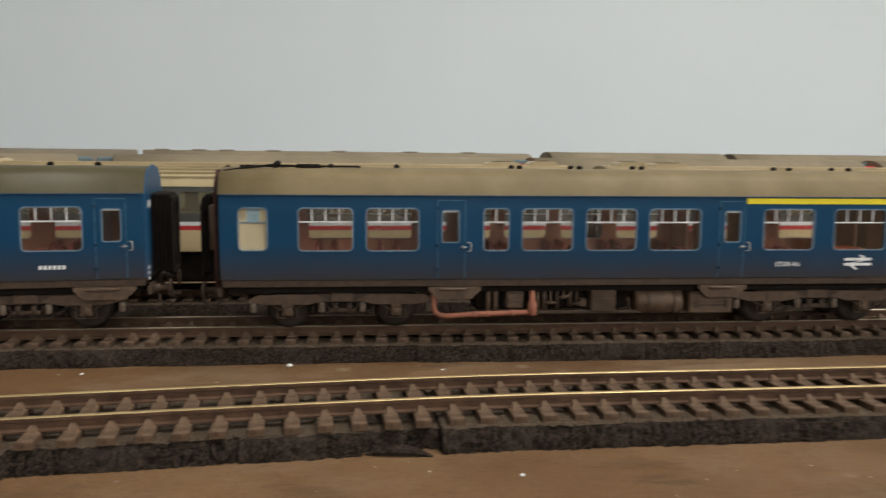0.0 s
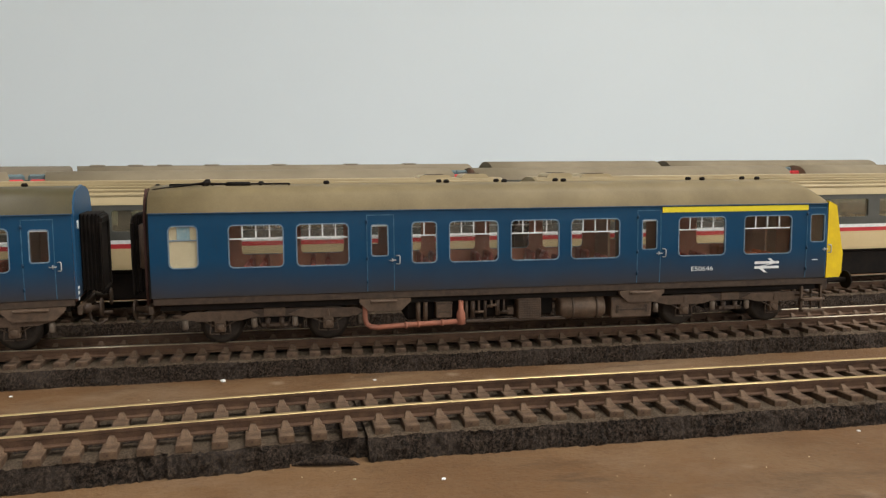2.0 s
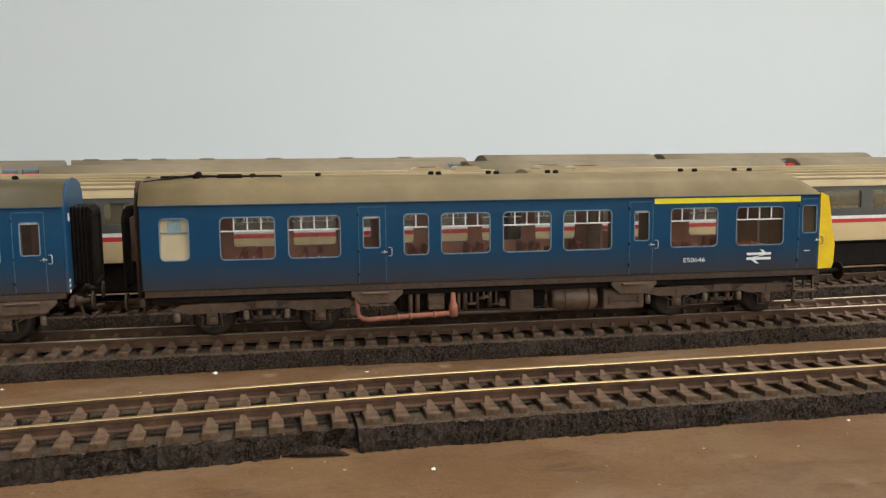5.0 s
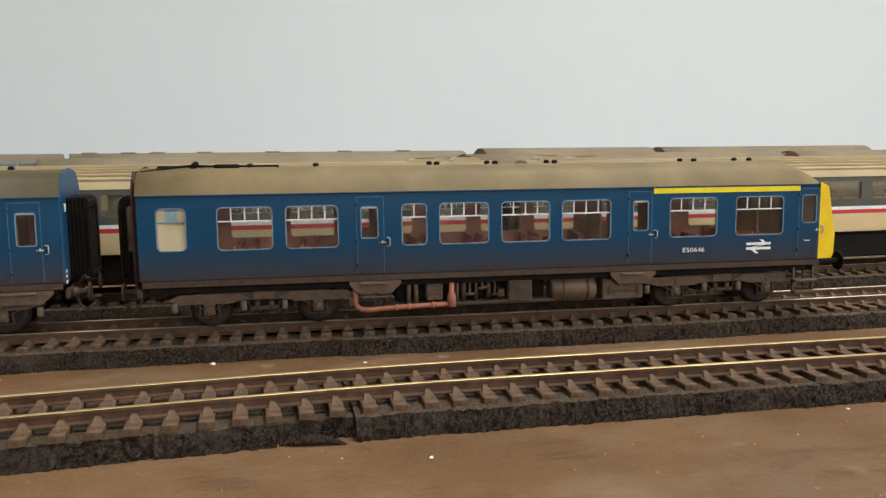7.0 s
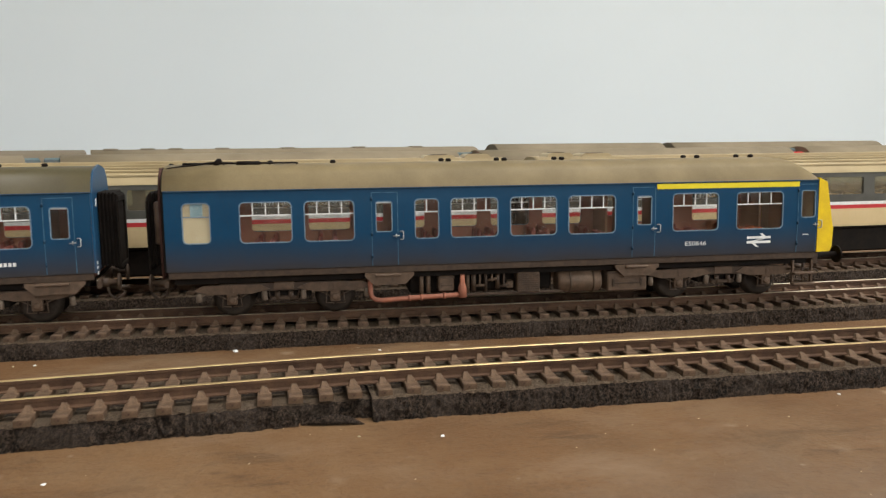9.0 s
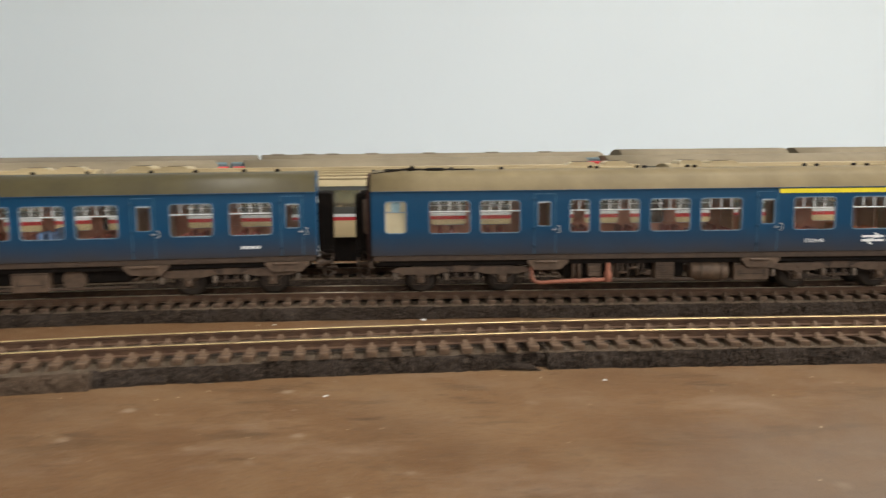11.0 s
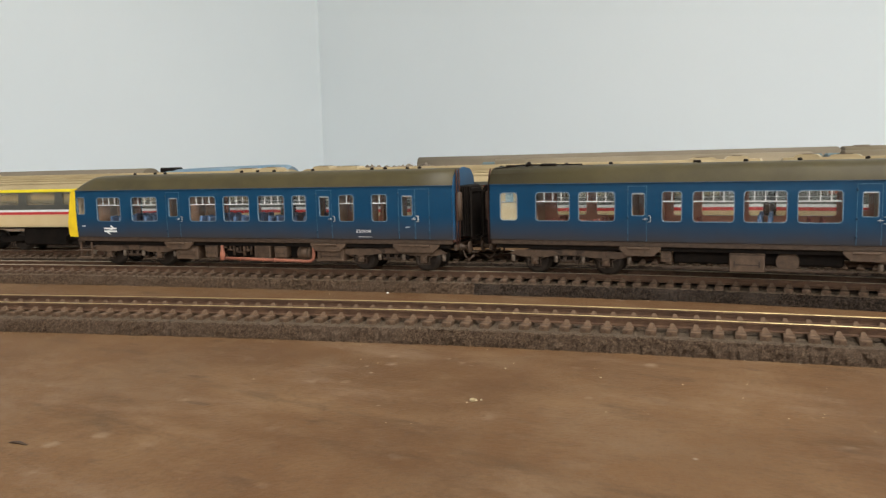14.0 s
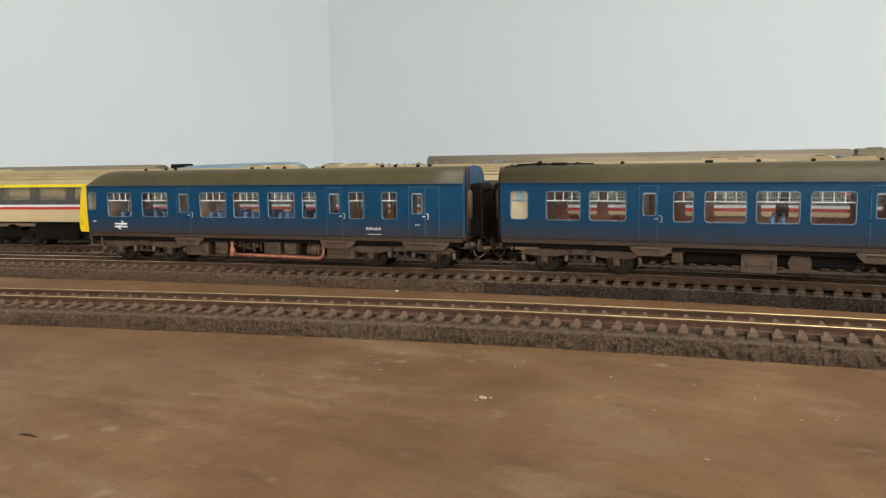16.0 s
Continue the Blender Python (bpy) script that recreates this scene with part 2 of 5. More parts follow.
M_IC_BEIGE = coach_paint("beige_coach_paint", (0.6, 0.46, 0.255), (0.66, 0.52, 0.31), (0.32, 0.24, 0.14), 0.013, 0.019)
M_IC_GREY = dirty("dark_grey_band", (0.06, 0.06, 0.052), (0.1, 0.095, 0.08), 0.4, 80, 0.5)
M_IC_ROOF = dirty("cream_grey_roof", (0.39, 0.305, 0.17), (0.27, 0.208, 0.113), 0.45, 40, 0.45, spec=0.35)
M_RED = dirty("red_stripe", (0.52, 0.035, 0.04), (0.4, 0.04, 0.04), 0.3, 300, 0.5)
M_GREYROOF = dirty("grey_brown_roof", (0.235, 0.19, 0.125), (0.165, 0.133, 0.088), 0.5, 30, 0.65, spec=0.15)
M_DARKROOF = dirty("dark_grey_roof", (0.13, 0.106, 0.075), (0.18, 0.147, 0.103), 0.5, 30, 0.65)
M_PALEBLUE = dirty("pale_blue_paint", (0.06, 0.15, 0.25), (0.2, 0.25, 0.27), 0.5, 60, 0.55)
M_LOADROCK = dirty("grey_rubble", (0.025, 0.02, 0.015), (0.27, 0.22, 0.165), 0.45, 130, 0.95, 0, 0.5)
M_TEAL = dirty("blue_green_coach_end", (0.07, 0.115, 0.125), (0.125, 0.165, 0.165), 0.5, 80, 0.6)

# ---- mesh helpers (millimetres; a thing's own zero is the rail head under its left end) ----
RAIL = 0.008
BOARD = -0.0021  # the board's top, under the tracks' zero


class Shape:
    """Collects boxes, prisms, tubes and discs in millimetres and links them as one mesh."""

    def __init__(self):
        self.v, self.f, self.m, self.s = [], [], [], []

    def add(self, verts, faces, mat=0, smooth=False):
        n = len(self.v)
        self.v += [tuple(p) for p in verts]
        self.f += [tuple(i + n for i in q) for q in faces]
        self.m += [mat] * len(faces)
        self.s += [smooth] * len(faces)
        return self

    def box(self, x0, x1, y0, y1, z0, z1, c=0.0, mat=0):
        """A box; c bevels its four edges along x and shortens its ends, so that no edge is razor sharp."""
        if c <= 0:
            vs = [(x, y, z) for x in (x0, x1) for y in (y0, y1) for z in (z0, z1)]
            return self.add(vs, [(0, 1, 3, 2), (4, 6, 7, 5), (0, 4, 5, 1), (2, 3, 7, 6), (0, 2, 6, 4), (1, 5, 7, 3)], mat)
        ring = [(y0 + c, z0), (y1 - c, z0), (y1, z0 + c), (y1, z1 - c), (y1 - c, z1), (y0 + c, z1), (y0, z1 - c), (y0, z0 + c)]
        cy, cz = (y0 + y1) / 2, (z0 + z1) / 2
        ins = [(y + (c if y < cy else -c), z + (c if z < cz else -c)) for y, z in ring]
        vs = [(x0, *p) for p in ins] + [(x0 + c, *p) for p in ring] + [(x1 - c, *p) for p in ring] + [(x1, *p) for p in ins]
        fs = [tuple(range(7, -1, -1)), tuple(range(24, 32))]
        for k in range(3):
            for i in range(8):
                j = (i + 1) % 8
                fs.append((8 * k + i, 8 * k + j, 8 * k + 8 + j, 8 * k + 8 + i))
        return self.add(vs, [q[::-1] for q in fs], mat)

    def prism(self, poly, y0, y1, mat=0):
        """A polygon in x and z, extruded along y."""
        n = len(poly)
        vs = [(x, y0, z) for x, z in poly] + [(x, y1, z) for x, z in poly]
        fs = [tuple(range(n)), tuple(range(2 * n - 1, n - 1, -1))]
        fs += [(i, i + n, (i + 1) % n + n, (i + 1) % n) for i in range(n)]
        return self.add(vs, fs, mat)

    def tube(self, path, r, n=10, mat=0, smooth=True):
        pts = [Vector(q) for q in path]
        vs, up = [], Vector((0.13, 0.97, 0.2))
        for i, q in enumerate(pts):
            d = (pts[min(i + 1, len(pts) - 1)] - pts[max(i - 1, 0)]).normalized()
            a = d.cross(up).normalized()
            b = d.cross(a)
            rr = r[i] if isinstance(r, (list, tuple)) else r
            vs += [q + rr * (math.cos(2 * math.pi * k / n) * a + math.sin(2 * math.pi * k / n) * b) for k in range(n)]
        fs = [(i * n + k, i * n + (k + 1) % n, (i + 1) * n + (k + 1) % n, (i + 1) * n + k) for i in range(len(pts) - 1) for k in range(n)]
        m = len(self.f)
        self.add(vs, fs, mat, smooth)
        e = (len(pts) - 1) * n
        return self.add([], [], mat).caps(len(self.v) - len(vs), n, e, mat)

    def caps(self, o, n, e, mat):
        self.f += [tuple(o + k for k in range(n - 1, -1, -1)), tuple(o + e + k for k in range(n))]
        self.m += [mat] * 2
        self.s += [False] * 2
        return self

    def lathe(self, cx, cz, prof, n=20, mat=0):
        """Round about an axle along y: prof is a list of (y, radius)."""
        vs = [(cx + r * math.cos(2 * math.pi * k / n), y, cz + r * math.sin(2 * math.pi * k / n)) for y, r in prof for k in range(n)]
        fs = [(i * n + k, (i + 1) * n + k, (i + 1) * n + (k + 1) % n, i * n + (k + 1) % n) for i in range(len(prof) - 1) for k in range(n)]
        self.add(vs, fs, mat, True)
        return self.caps(len(self.v) - len(vs), n, (len(prof) - 1) * n, mat)

    def obj(self, name, mats, parent=None, label="", drop=None, weld=False):
        """Links the mesh; drop: its zero height over the board in mm (parts of a thing on the rails: the rail head)."""
        me = bpy.data.meshes.new(name)
        z0 = RAIL * 1000 if drop is None else drop
        me.from_pydata([(x / 1000, y / 1000, (z - z0) / 1000) for x, y, z in self.v], [], self.f)
        for m in (mats if isinstance(mats, (list, tuple)) else [mats]):
            me.materials.append(m)
        me.polygons.foreach_set("material_index", self.m)
        me.polygons.foreach_set("use_smooth", self.s)
        bm = bmesh.new()
        bm.from_mesh(me)
        if weld:
            bmesh.ops.remove_doubles(bm, verts=bm.verts, dist=1e-6)
        bmesh.ops.recalc_face_normals(bm, faces=bm.faces)
        bm.to_mesh(me)
        bm.free()
        ob = new(name, me)
        if parent:
            ob.parent = parent
        if label:
            tagged(ob, label)
        return ob


def shared(name, ob, parent, m=None):
    """Another object on the same mesh."""
    o = new(name, ob.data)
    o.parent = parent
    if m is not None:
        o.matrix_basis = m
    return o


def thing(name, m, label, category, group="", kind=""):
    ob = new(name)
    ob.empty_display_size = 0.01
    ob.matrix_world = m
    return tagged(ob, label, category, group, kind)


def spline(points, step=0.002):
    """A smooth line through points of the plan, at even steps."""
    p = np.array(points, float)
    p = np.vstack([2 * p[0] - p[1], p, 2 * p[-1] - p[-2]])
    out = []
    for i in range(1, len(p) - 2):
        a, b, c, d = p[i - 1:i + 3]
        for u in np.linspace(0, 1, 40, endpoint=False):
            out.append(0.5 * ((2 * b) + (c - a) * u + (2 * a - 5 * b + 4 * c - d) * u * u + (3 * b - a - 3 * c + d) * u ** 3))
    out.append(p[-2])
    out = np.array(out)
    L = np.concatenate([[0], np.cumsum(np.hypot(*np.diff(out, axis=0).T))])
    s = np.arange(0, L[-1], step)
    return np.stack([np.interp(s, L, out[:, 0]), np.interp(s, L, out[:, 1])], 1)


def normals(line):
    d = np.gradient(line, axis=0)
    d /= np.hypot(d[:, 0], d[:, 1])[:, None]
    return np.stack([-d[:, 1], d[:, 0]], 1)


def offset(line, by):
    return line + normals(line) * by


def along(line, start, dist):
    """The index of the place that lies dist metres along the line from index start."""
    L = np.concatenate([[0], np.cumsum(np.hypot(*np.diff(line, axis=0).T))])
    return int(np.argmin(abs(L - (L[start] + dist))))

# ---- the plan ----
LINE_FRONT = spline([(-0.80, -0.31), (-0.65, -0.252), (-0.52, -0.204), (-0.418, -0.168), (-0.315, -0.1335), (-0.225, -0.1055), (-0.146, -0.0865), (-0.076, -0.073), (-0.005, -0.0645), (0.07, -0.058), (0.142, -0.0565), (0.24, -0.0555), (0.40, -0.0555), (0.62, -0.056)])
LINE_TRAIN = spline([(-0.95, -0.232), (-0.74, -0.153), (-0.60, -0.107), (-0.455, -0.063), (-0.30, -0.0225), (-0.215, -0.0015), (-0.135, 0.012), (-0.057, 0.0178), (0.035, 0.0185), (0.115, 0.0185), (0.195, 0.0188), (0.30, 0.0225), (0.45, 0.034), (0.70, 0.06)])
LINE_IC = offset(LINE_TRAIN, 0.0715)
LINE_BACK = spline([(-1.25, -0.20), (-0.95, -0.06), (-0.70, 0.045), (-0.55, 0.105), (-0.37, 0.175), (-0.134, 0.282), (0.155, 0.365), (0.46, 0.43), (0.85, 0.49)])
LINE_FAR = offset(LINE_BACK, 0.085)

# ---- room and board ----


def build_room():
    x0, x1, y0, y1, z0, z1 = -2.1, 4.5, -2.5, 2.08, -0.85, 1.65
    t = 0.12

    def slab(name, a, b, c, d, e, f, mat, label):
        s = Shape()
        s.box(a * 1000, b * 1000, c * 1000, d * 1000, e * 1000, f * 1000)
        return tagged(s.obj(name, mat, drop=0), label, name.split("_")[0], kind="structure")

    def pierced(name, axis, at, lo, hi, hole, label):
        """A wall with one window opening through it."""
        a0, a1, h0, h1 = hole
        s = Shape()
        for p0, p1, q0, q1 in ((lo, a0, z0, z1), (a1, hi, z0, z1), (a0, a1, z0, h0), (a0, a1, h1, z1)):
            if axis == "y":
                s.box(p0 * 1000, p1 * 1000, at * 1000, (at + t) * 1000, q0 * 1000, q1 * 1000)
            else:
                s.box(at * 1000, (at + t) * 1000, p0 * 1000, p1 * 1000, q0 * 1000, q1 * 1000)
        return tagged(s.obj(name, M_WALL, drop=0), label, "wall", kind="structure")

    slab("wall_north", x0 - t, x1 + t, y1, y1 + t, z0, z1, M_WALL, "smooth pale grey-white painted plaster wall")
    slab("wall_west", x0 - t, x0, y0, y1, z0, z1, M_WALL, "smooth pale grey-white painted plaster wall")
    # the opening behind the camera is added for the fill lamp
    pierced("wall_south", "y", y0 - t, x0 - t, x1 + t, (-0.25, 1.25, 0.45, 1.55), "pale painted wall with a window opening")
    pierced("wall_east", "x", x1, y0, y1, (-1.7, 0.6, 0.2, 1.6), "pale painted wall with a window opening")
    s = Shape()
    for p0, p1, q0, q1 in ((x0 - t, 0.08, y0 - t, y1 + t), (1.22, x1 + t, y0 - t, y1 + t), (0.08, 1.22, y0 - t, -0.72), (0.08, 1.22, 0.22, y1 + t)):
        s.box(p0 * 1000, p1 * 1000, q0 * 1000, q1 * 1000, z1 * 1000, (z1 + t) * 1000)
    tagged(s.obj("ceiling", M_WALL, drop=0), "plain white ceiling with a rooflight opening", "ceiling", kind="structure")
    # unseen floor, coloured dark to cut the light bounced from below
    slab("floor", x0 - t, x1 + t, y0 - t, y1 + t, z0 - t, z0, M_DARKROOF, "plain dark brown floor")
    # the layout's board: one sheet with a slightly uneven top
    s = Shape()
    xs, ys = np.linspace(-1500, 1100, 66), np.linspace(-700, 760, 60)
    vs = [(x, y, 0.35 * noise.noise((x / 90, y / 90, 0)) - 2.05) for x in xs for y in ys]
    n = len(ys)
    fs = [(i * n + j, (i + 1) * n + j, (i + 1) * n + j + 1, i * n + j + 1) for i in range(len(xs) - 1) for j in range(n - 1)]
    s.add(vs, fs, 0, True)
    s.box(-1500, 1100, -700, 760, -20, -2.7)
    for x in (-1450, 990):
        for y in (-650, 650):
            s.box(x, x + 60, y, y + 60, -850, -20.5)
    tagged(s.obj("ground", M_BOARD, drop=0), "brown painted wooden layout board, dusty and scuffed", "baseboard", kind="structure")


# ---- tracks ----


def foam_strip(line, i0, i1, left, right, height, parent, seed, mats=None):
    """One length of granular foam underlay, with torn edges."""
    sub = line[i0:i1 + 1]
    L = np.concatenate([[0], np.cumsum(np.hypot(*np.diff(sub, axis=0).T))])
    s = np.linspace(0, L[-1], max(3, int(L[-1] / 0.0009)))
    c = np.stack([np.interp(s, L, sub[:, 0]), np.interp(s, L, sub[:, 1])], 1)
    nn = normals(c)
    prof = [(-right - 1.9, -2.6), (-right - 1.6, -1.0), (-right - 1.2, 0.6), (-right - 0.6, 2.0), (-right, height - 0.4), (-right + 0.7, height), (-right + 3, height), (-6, height), (6, height), (left - 4, height), (left - 1.2, height), (left - 0.4, height - 0.6), (left, 2.4), (left + 0.6, 0.4), (left + 1.0, -2.6)]
    m = len(prof)
    vs = []
    for k, (p, q) in enumerate(zip(c, nn)):
        for a, z in prof:
            edge = abs(a) > 9
            w = Vector((p[0] * 620 + seed, a * 0.6, z * 0.75 + p[1] * 620))
            j = 0.8 * noise.noise(w) + 0.8 * noise.noise(w * 2.6) + 0.55 * noise.noise(w * 5.3) if edge else 0.12 * noise.noise(w)
            j += 0.9 * noise.noise(Vector((p[0] * 60, 3.1 if a < 0 else 9.7, 0))) if edge else 0
            zz = z + (0.35 * noise.noise(w * 1.7 + Vector((5, 5, 5))) if z > 0 and edge else 0)
            aa = a + j
            vs.append((p[0] * 1000 + q[0] * aa, p[1] * 1000 + q[1] * aa, zz))
    fs = [(i * m + k, (i + 1) * m + k, (i + 1) * m + k + 1, i * m + k + 1) for i in range(len(c) - 1) for k in range(m - 1)]
    sh = Shape()
    # dusty pale bands along the top edges; between the rails dark, shade painted in
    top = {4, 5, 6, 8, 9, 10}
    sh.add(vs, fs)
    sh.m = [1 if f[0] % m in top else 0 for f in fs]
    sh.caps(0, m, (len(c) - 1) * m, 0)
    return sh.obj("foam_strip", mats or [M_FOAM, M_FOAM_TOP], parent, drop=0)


def sweep_rail(line, off, name, parent, bright):
    """A flat-bottomed rail along the line, its head worn bright."""
    c = offset(line, off)
    nn = normals(c)
    z = RAIL * 1000
    prof = [(-1.15, z - 3.05), (-1.15, z - 2.75), (-0.32, z - 2.4), (-0.32, z - 1.1), (-0.66, z - 0.9), (-0.66, z - 0.16), (-0.5, z), (0.5, z), (0.66, z - 0.16), (0.66, z - 0.9), (0.32, z - 1.1), (0.32, z - 2.4), (1.15, z - 2.75), (1.15, z - 3.05)]
    m = len(prof)
    vs = [(p[0] * 1000 + q[0] * a, p[1] * 1000 + q[1] * a, h) for p, q in zip(c, nn) for a, h in prof]
    s = Shape()
    fs, mi = [], []
    for i in range(len(c) - 1):
        for k in range(m):
            fs.append((i * m + k, (i + 1) * m + k, (i + 1) * m + (k + 1) % m, i * m + (k + 1) % m))
            mi.append(1 if k in (5, 6, 7) else 0)
    s.add(vs, fs)
    s.m = mi
    s.caps(0, m, (len(c) - 1) * m, 0)
    return s.obj(name, [M_RAIL, M_RAILTOP if bright else M_RAILTOP_PALE], parent, drop=0)


def sleeper_shape(full=True):
    """A moulded sleeper with bevelled edges and, if full, a small chair on either side of each rail."""
    z, lo, b = RAIL * 1000 - 3.0, RAIL * 1000 - 4.75, 0.22
    w, h = 1.72, 14.9
    s = Shape()
    s.add([(-w, -h, lo), (w, -h, lo), (w, h, lo), (-w, h, lo), (-w, -h, z - b), (w, -h, z - b), (w, h, z - b), (-w, h, z - b),
           (-w + b, -h + b, z), (w - b, -h + b, z), (w - b, h - b, z), (-w + b, h - b, z)],
          [(0, 1, 5, 4), (1, 2, 6, 5), (2, 3, 7, 6), (3, 0, 4, 7), (0, 3, 2, 1), (4, 5, 9, 8), (5, 6, 10, 9), (6, 7, 11, 10), (7, 4, 8, 11), (8, 9, 10, 11)])
    if full:
        for c, d in ((-8.25, -1), (-8.25, 1), (8.25, -1), (8.25, 1)):
            y0, y1 = c + d * 0.45, c + d * 2.5
            s.add([(-1.35, y0, z), (1.35, y0, z), (1.15, y1, z), (-1.15, y1, z), (-0.5, y0, z + 1.45), (0.5, y0, z + 1.45), (0.62, y0 + d * 0.75, z + 1.2), (-0.62, y0 + d * 0.75, z + 1.2),
                   (0.95, y1 - d * 0.3, z + 0.38), (-0.95, y1 - d * 0.3, z + 0.38)],
                  [(0, 1, 5, 4), (1, 2, 8, 6, 5), (2, 3, 9, 8), (3, 0, 4, 7, 9), (4, 5, 6, 7), (7, 6, 8, 9)])
    return s


def build_track(line, x0, x1, label, pieces, seed, loose=True, lift=0.0, bright=False, spacing=None):
    """Rails, sleepers and the foam beneath them. pieces: (from x, to x, half width to the right, height)."""
    t = thing("railway_track", pose(0, 0, lift), label, "track", "tracks side by side", "")
    ia, ib = int(np.argmin(abs(line[:, 0] - x0))), int(np.argmin(abs(line[:, 0] - x1)))
    sub = line[ia:ib + 1]
    sweep_rail(sub, -8.25 / 1000, "rail", t, bright)
    sweep_rail(sub, 8.25 / 1000, "rail", t, bright)
    bed = thing("foam_underlay", Matrix(), "dark grey-brown crumbly foam underlay under the rails", "underlay", "", "structure")
    for k, (a, b, w, h, *mats) in enumerate(pieces):
        i0, i1 = int(np.argmin(abs(line[:, 0] - a))), int(np.argmin(abs(line[:, 0] - b)))
        foam_strip(line, i0, i1, 17.0, w, h + lift * 1000, bed, seed + 13.7 * k, mats)
    dist = np.concatenate([[0], np.cumsum(np.hypot(*np.diff(sub, axis=0).T))])
    at = np.arange(0, dist[-1], 0.0071) if spacing is None else np.array([q for q in spacing if 0 < q < dist[-1]])
    fine = np.stack([np.interp(at, dist, sub[:, 0]), np.interp(at, dist, sub[:, 1])], 1)
    nn = normals(fine)
    rng = random.Random(seed)
    if loose:
        first = None
        for p, q in zip(fine, nn):
            a = math.degrees(math.atan2(-q[0], q[1]))
            m = pose(p[0] + rng.uniform(-0.0002, 0.0002), p[1], 0, 0, 0, a + rng.uniform(-0.8, 0.8))
            if first is None:
                first = sleeper_shape().obj("sleeper", M_SLEEPER if bright else M_SLEEPER_DARK, t, drop=0)
                first.matrix_basis = m
            else:
                shared("sleeper", first, t, m)
    else:
        s, base = Shape(), sleeper_shape(False)
        for p, q in zip(fine, nn):
            s.add([(p[0] * 1000 + x * q[1] + y * q[0], p[1] * 1000 - x * q[0] + y * q[1], z) for x, y, z in base.v], base.f)
        tagged(s.obj("sleepers", M_SLEEPER_DARK, t, drop=0), kind="stuff")
    return t


# ---- coaches ----
def arc_rect(x0, x1, z0, z1, r, n=5):
    pts = []
    for cx, cz, a0 in ((x1 - r, z1 - r, 0), (x0 + r, z1 - r, 90), (x0 + r, z0 + r, 180), (x1 - r, z0 + r, 270)):
        pts += [(cx + r * math.cos(radians(a0 + 90 * k / n)), cz + r * math.sin(radians(a0 + 90 * k / n))) for k in range(n + 1)]
    return pts


def side_sheet(x0, x1, z0, z1, holes, bulge, wall=1.0, bands=(), form=None, cuts=(), solid=True):
    """One coach side with window openings, rounded at the corners and lined through the thickness. Outer face at y = 0, bulging outwards.
    bands: heights between which other materials run: (height, material index) upwards."""
    s = Shape()
    zm, hh = (z0 + z1) / 2, (z1 - z0) / 2

    def out(z):
        if form:
            return form(z) - 0.1
        return -bulge * (1 - ((z - zm) / hh) ** 2)

    xs = sorted({x0, x1, *cuts, *[h[0] for h in holes], *[h[1] for h in holes]})
    zs = sorted({z0, z1, *[h[2] for h in holes], *[h[3] for h in holes], *[b[0] for b in bands], *np.linspace(z0, z1, 7)})

    def mat_at(z):
        m = 0
        for b, i in bands:
            if z > b:
                m = i
        return m

    for a, b in zip(xs, xs[1:]):
        for c, d in zip(zs, zs[1:]):
            if d - c < 1e-6 or any(h[0] <= a + 1e-6 and b <= h[1] + 1e-6 and h[2] <= c + 1e-6 and d <= h[3] + 1e-6 for h in holes):
                continue
            s.add([(a, out(c), c), (b, out(c), c), (b, out(d), d), (a, out(d), d)], [(0, 1, 2, 3)], mat_at((c + d) / 2))
    for h in holes:
        r = h[4] if len(h) > 4 else 1.5
        ring = arc_rect(*h[:4], r)
        n = len(ring) // 4
        for k, (cx, cz) in enumerate(((h[1], h[3]), (h[0], h[3]), (h[0], h[2]), (h[1], h[2]))):
            arc = ring[k * n:(k + 1) * n]
            vs = [(cx, out(cz), cz)] + [(x, out(z), z) for x, z in arc]
            s.add(vs, [(0, i + 1, i + 2) for i in range(n - 1)], mat_at(cz - 0.01))
        vs = [(x, out(z), z) for x, z in ring] + [(x, out(z) + wall, z) for x, z in ring]
        m = len(ring)
        s.add(vs, [(i, i + m, (i + 1) % m + m, (i + 1) % m) for i in range(m)], mat_at((h[2] + h[3]) / 2))
    if not solid:
        return s, out
    s.box(x0, x1, 0.05, wall, z0, z0 + 0.6, 0, 0)
    s.box(x0, x1, 0.05, wall, z1 - 0.6, z1, 0, mat_at(z1))
    return s, out


def flip(s, width):
    """The far side: the same sheet mirrored across the coach."""
    f = Shape()
    f.add([(x, width - y, z) for x, y, z in s.v], s.f)
    f.m, f.s = list(s.m), list(s.s)
    return f


def frame_ring(h, out, w=0.34, proud=0.16):
    """A thin metal frame round a window."""
    r = h[4] if len(h) > 4 else 1.5
    a = arc_rect(h[0] - w * 0.5, h[1] + w * 0.5, h[2] - w * 0.5, h[3] + w * 0.5, r + w * 0.5)
    b = arc_rect(h[0] + w * 0.5, h[1] - w * 0.5, h[2] + w * 0.5, h[3] - w * 0.5, max(r - w * 0.5, 0.2))
    m = len(a)
    s = Shape()
    s.add([(x, out(z) - 0.02, z) for x, z in a] + [(x, out(z) - proud, z) for x, z in a] + [(x, out(z) - proud, z) for x, z in b] + [(x, out(z) + 0.5, z) for x, z in b],
          [(k * m + i, k * m + (i + 1) % m, (k + 1) * m + (i + 1) % m, (k + 1) * m + i) for k in range(3) for i in range(m)])
    return s


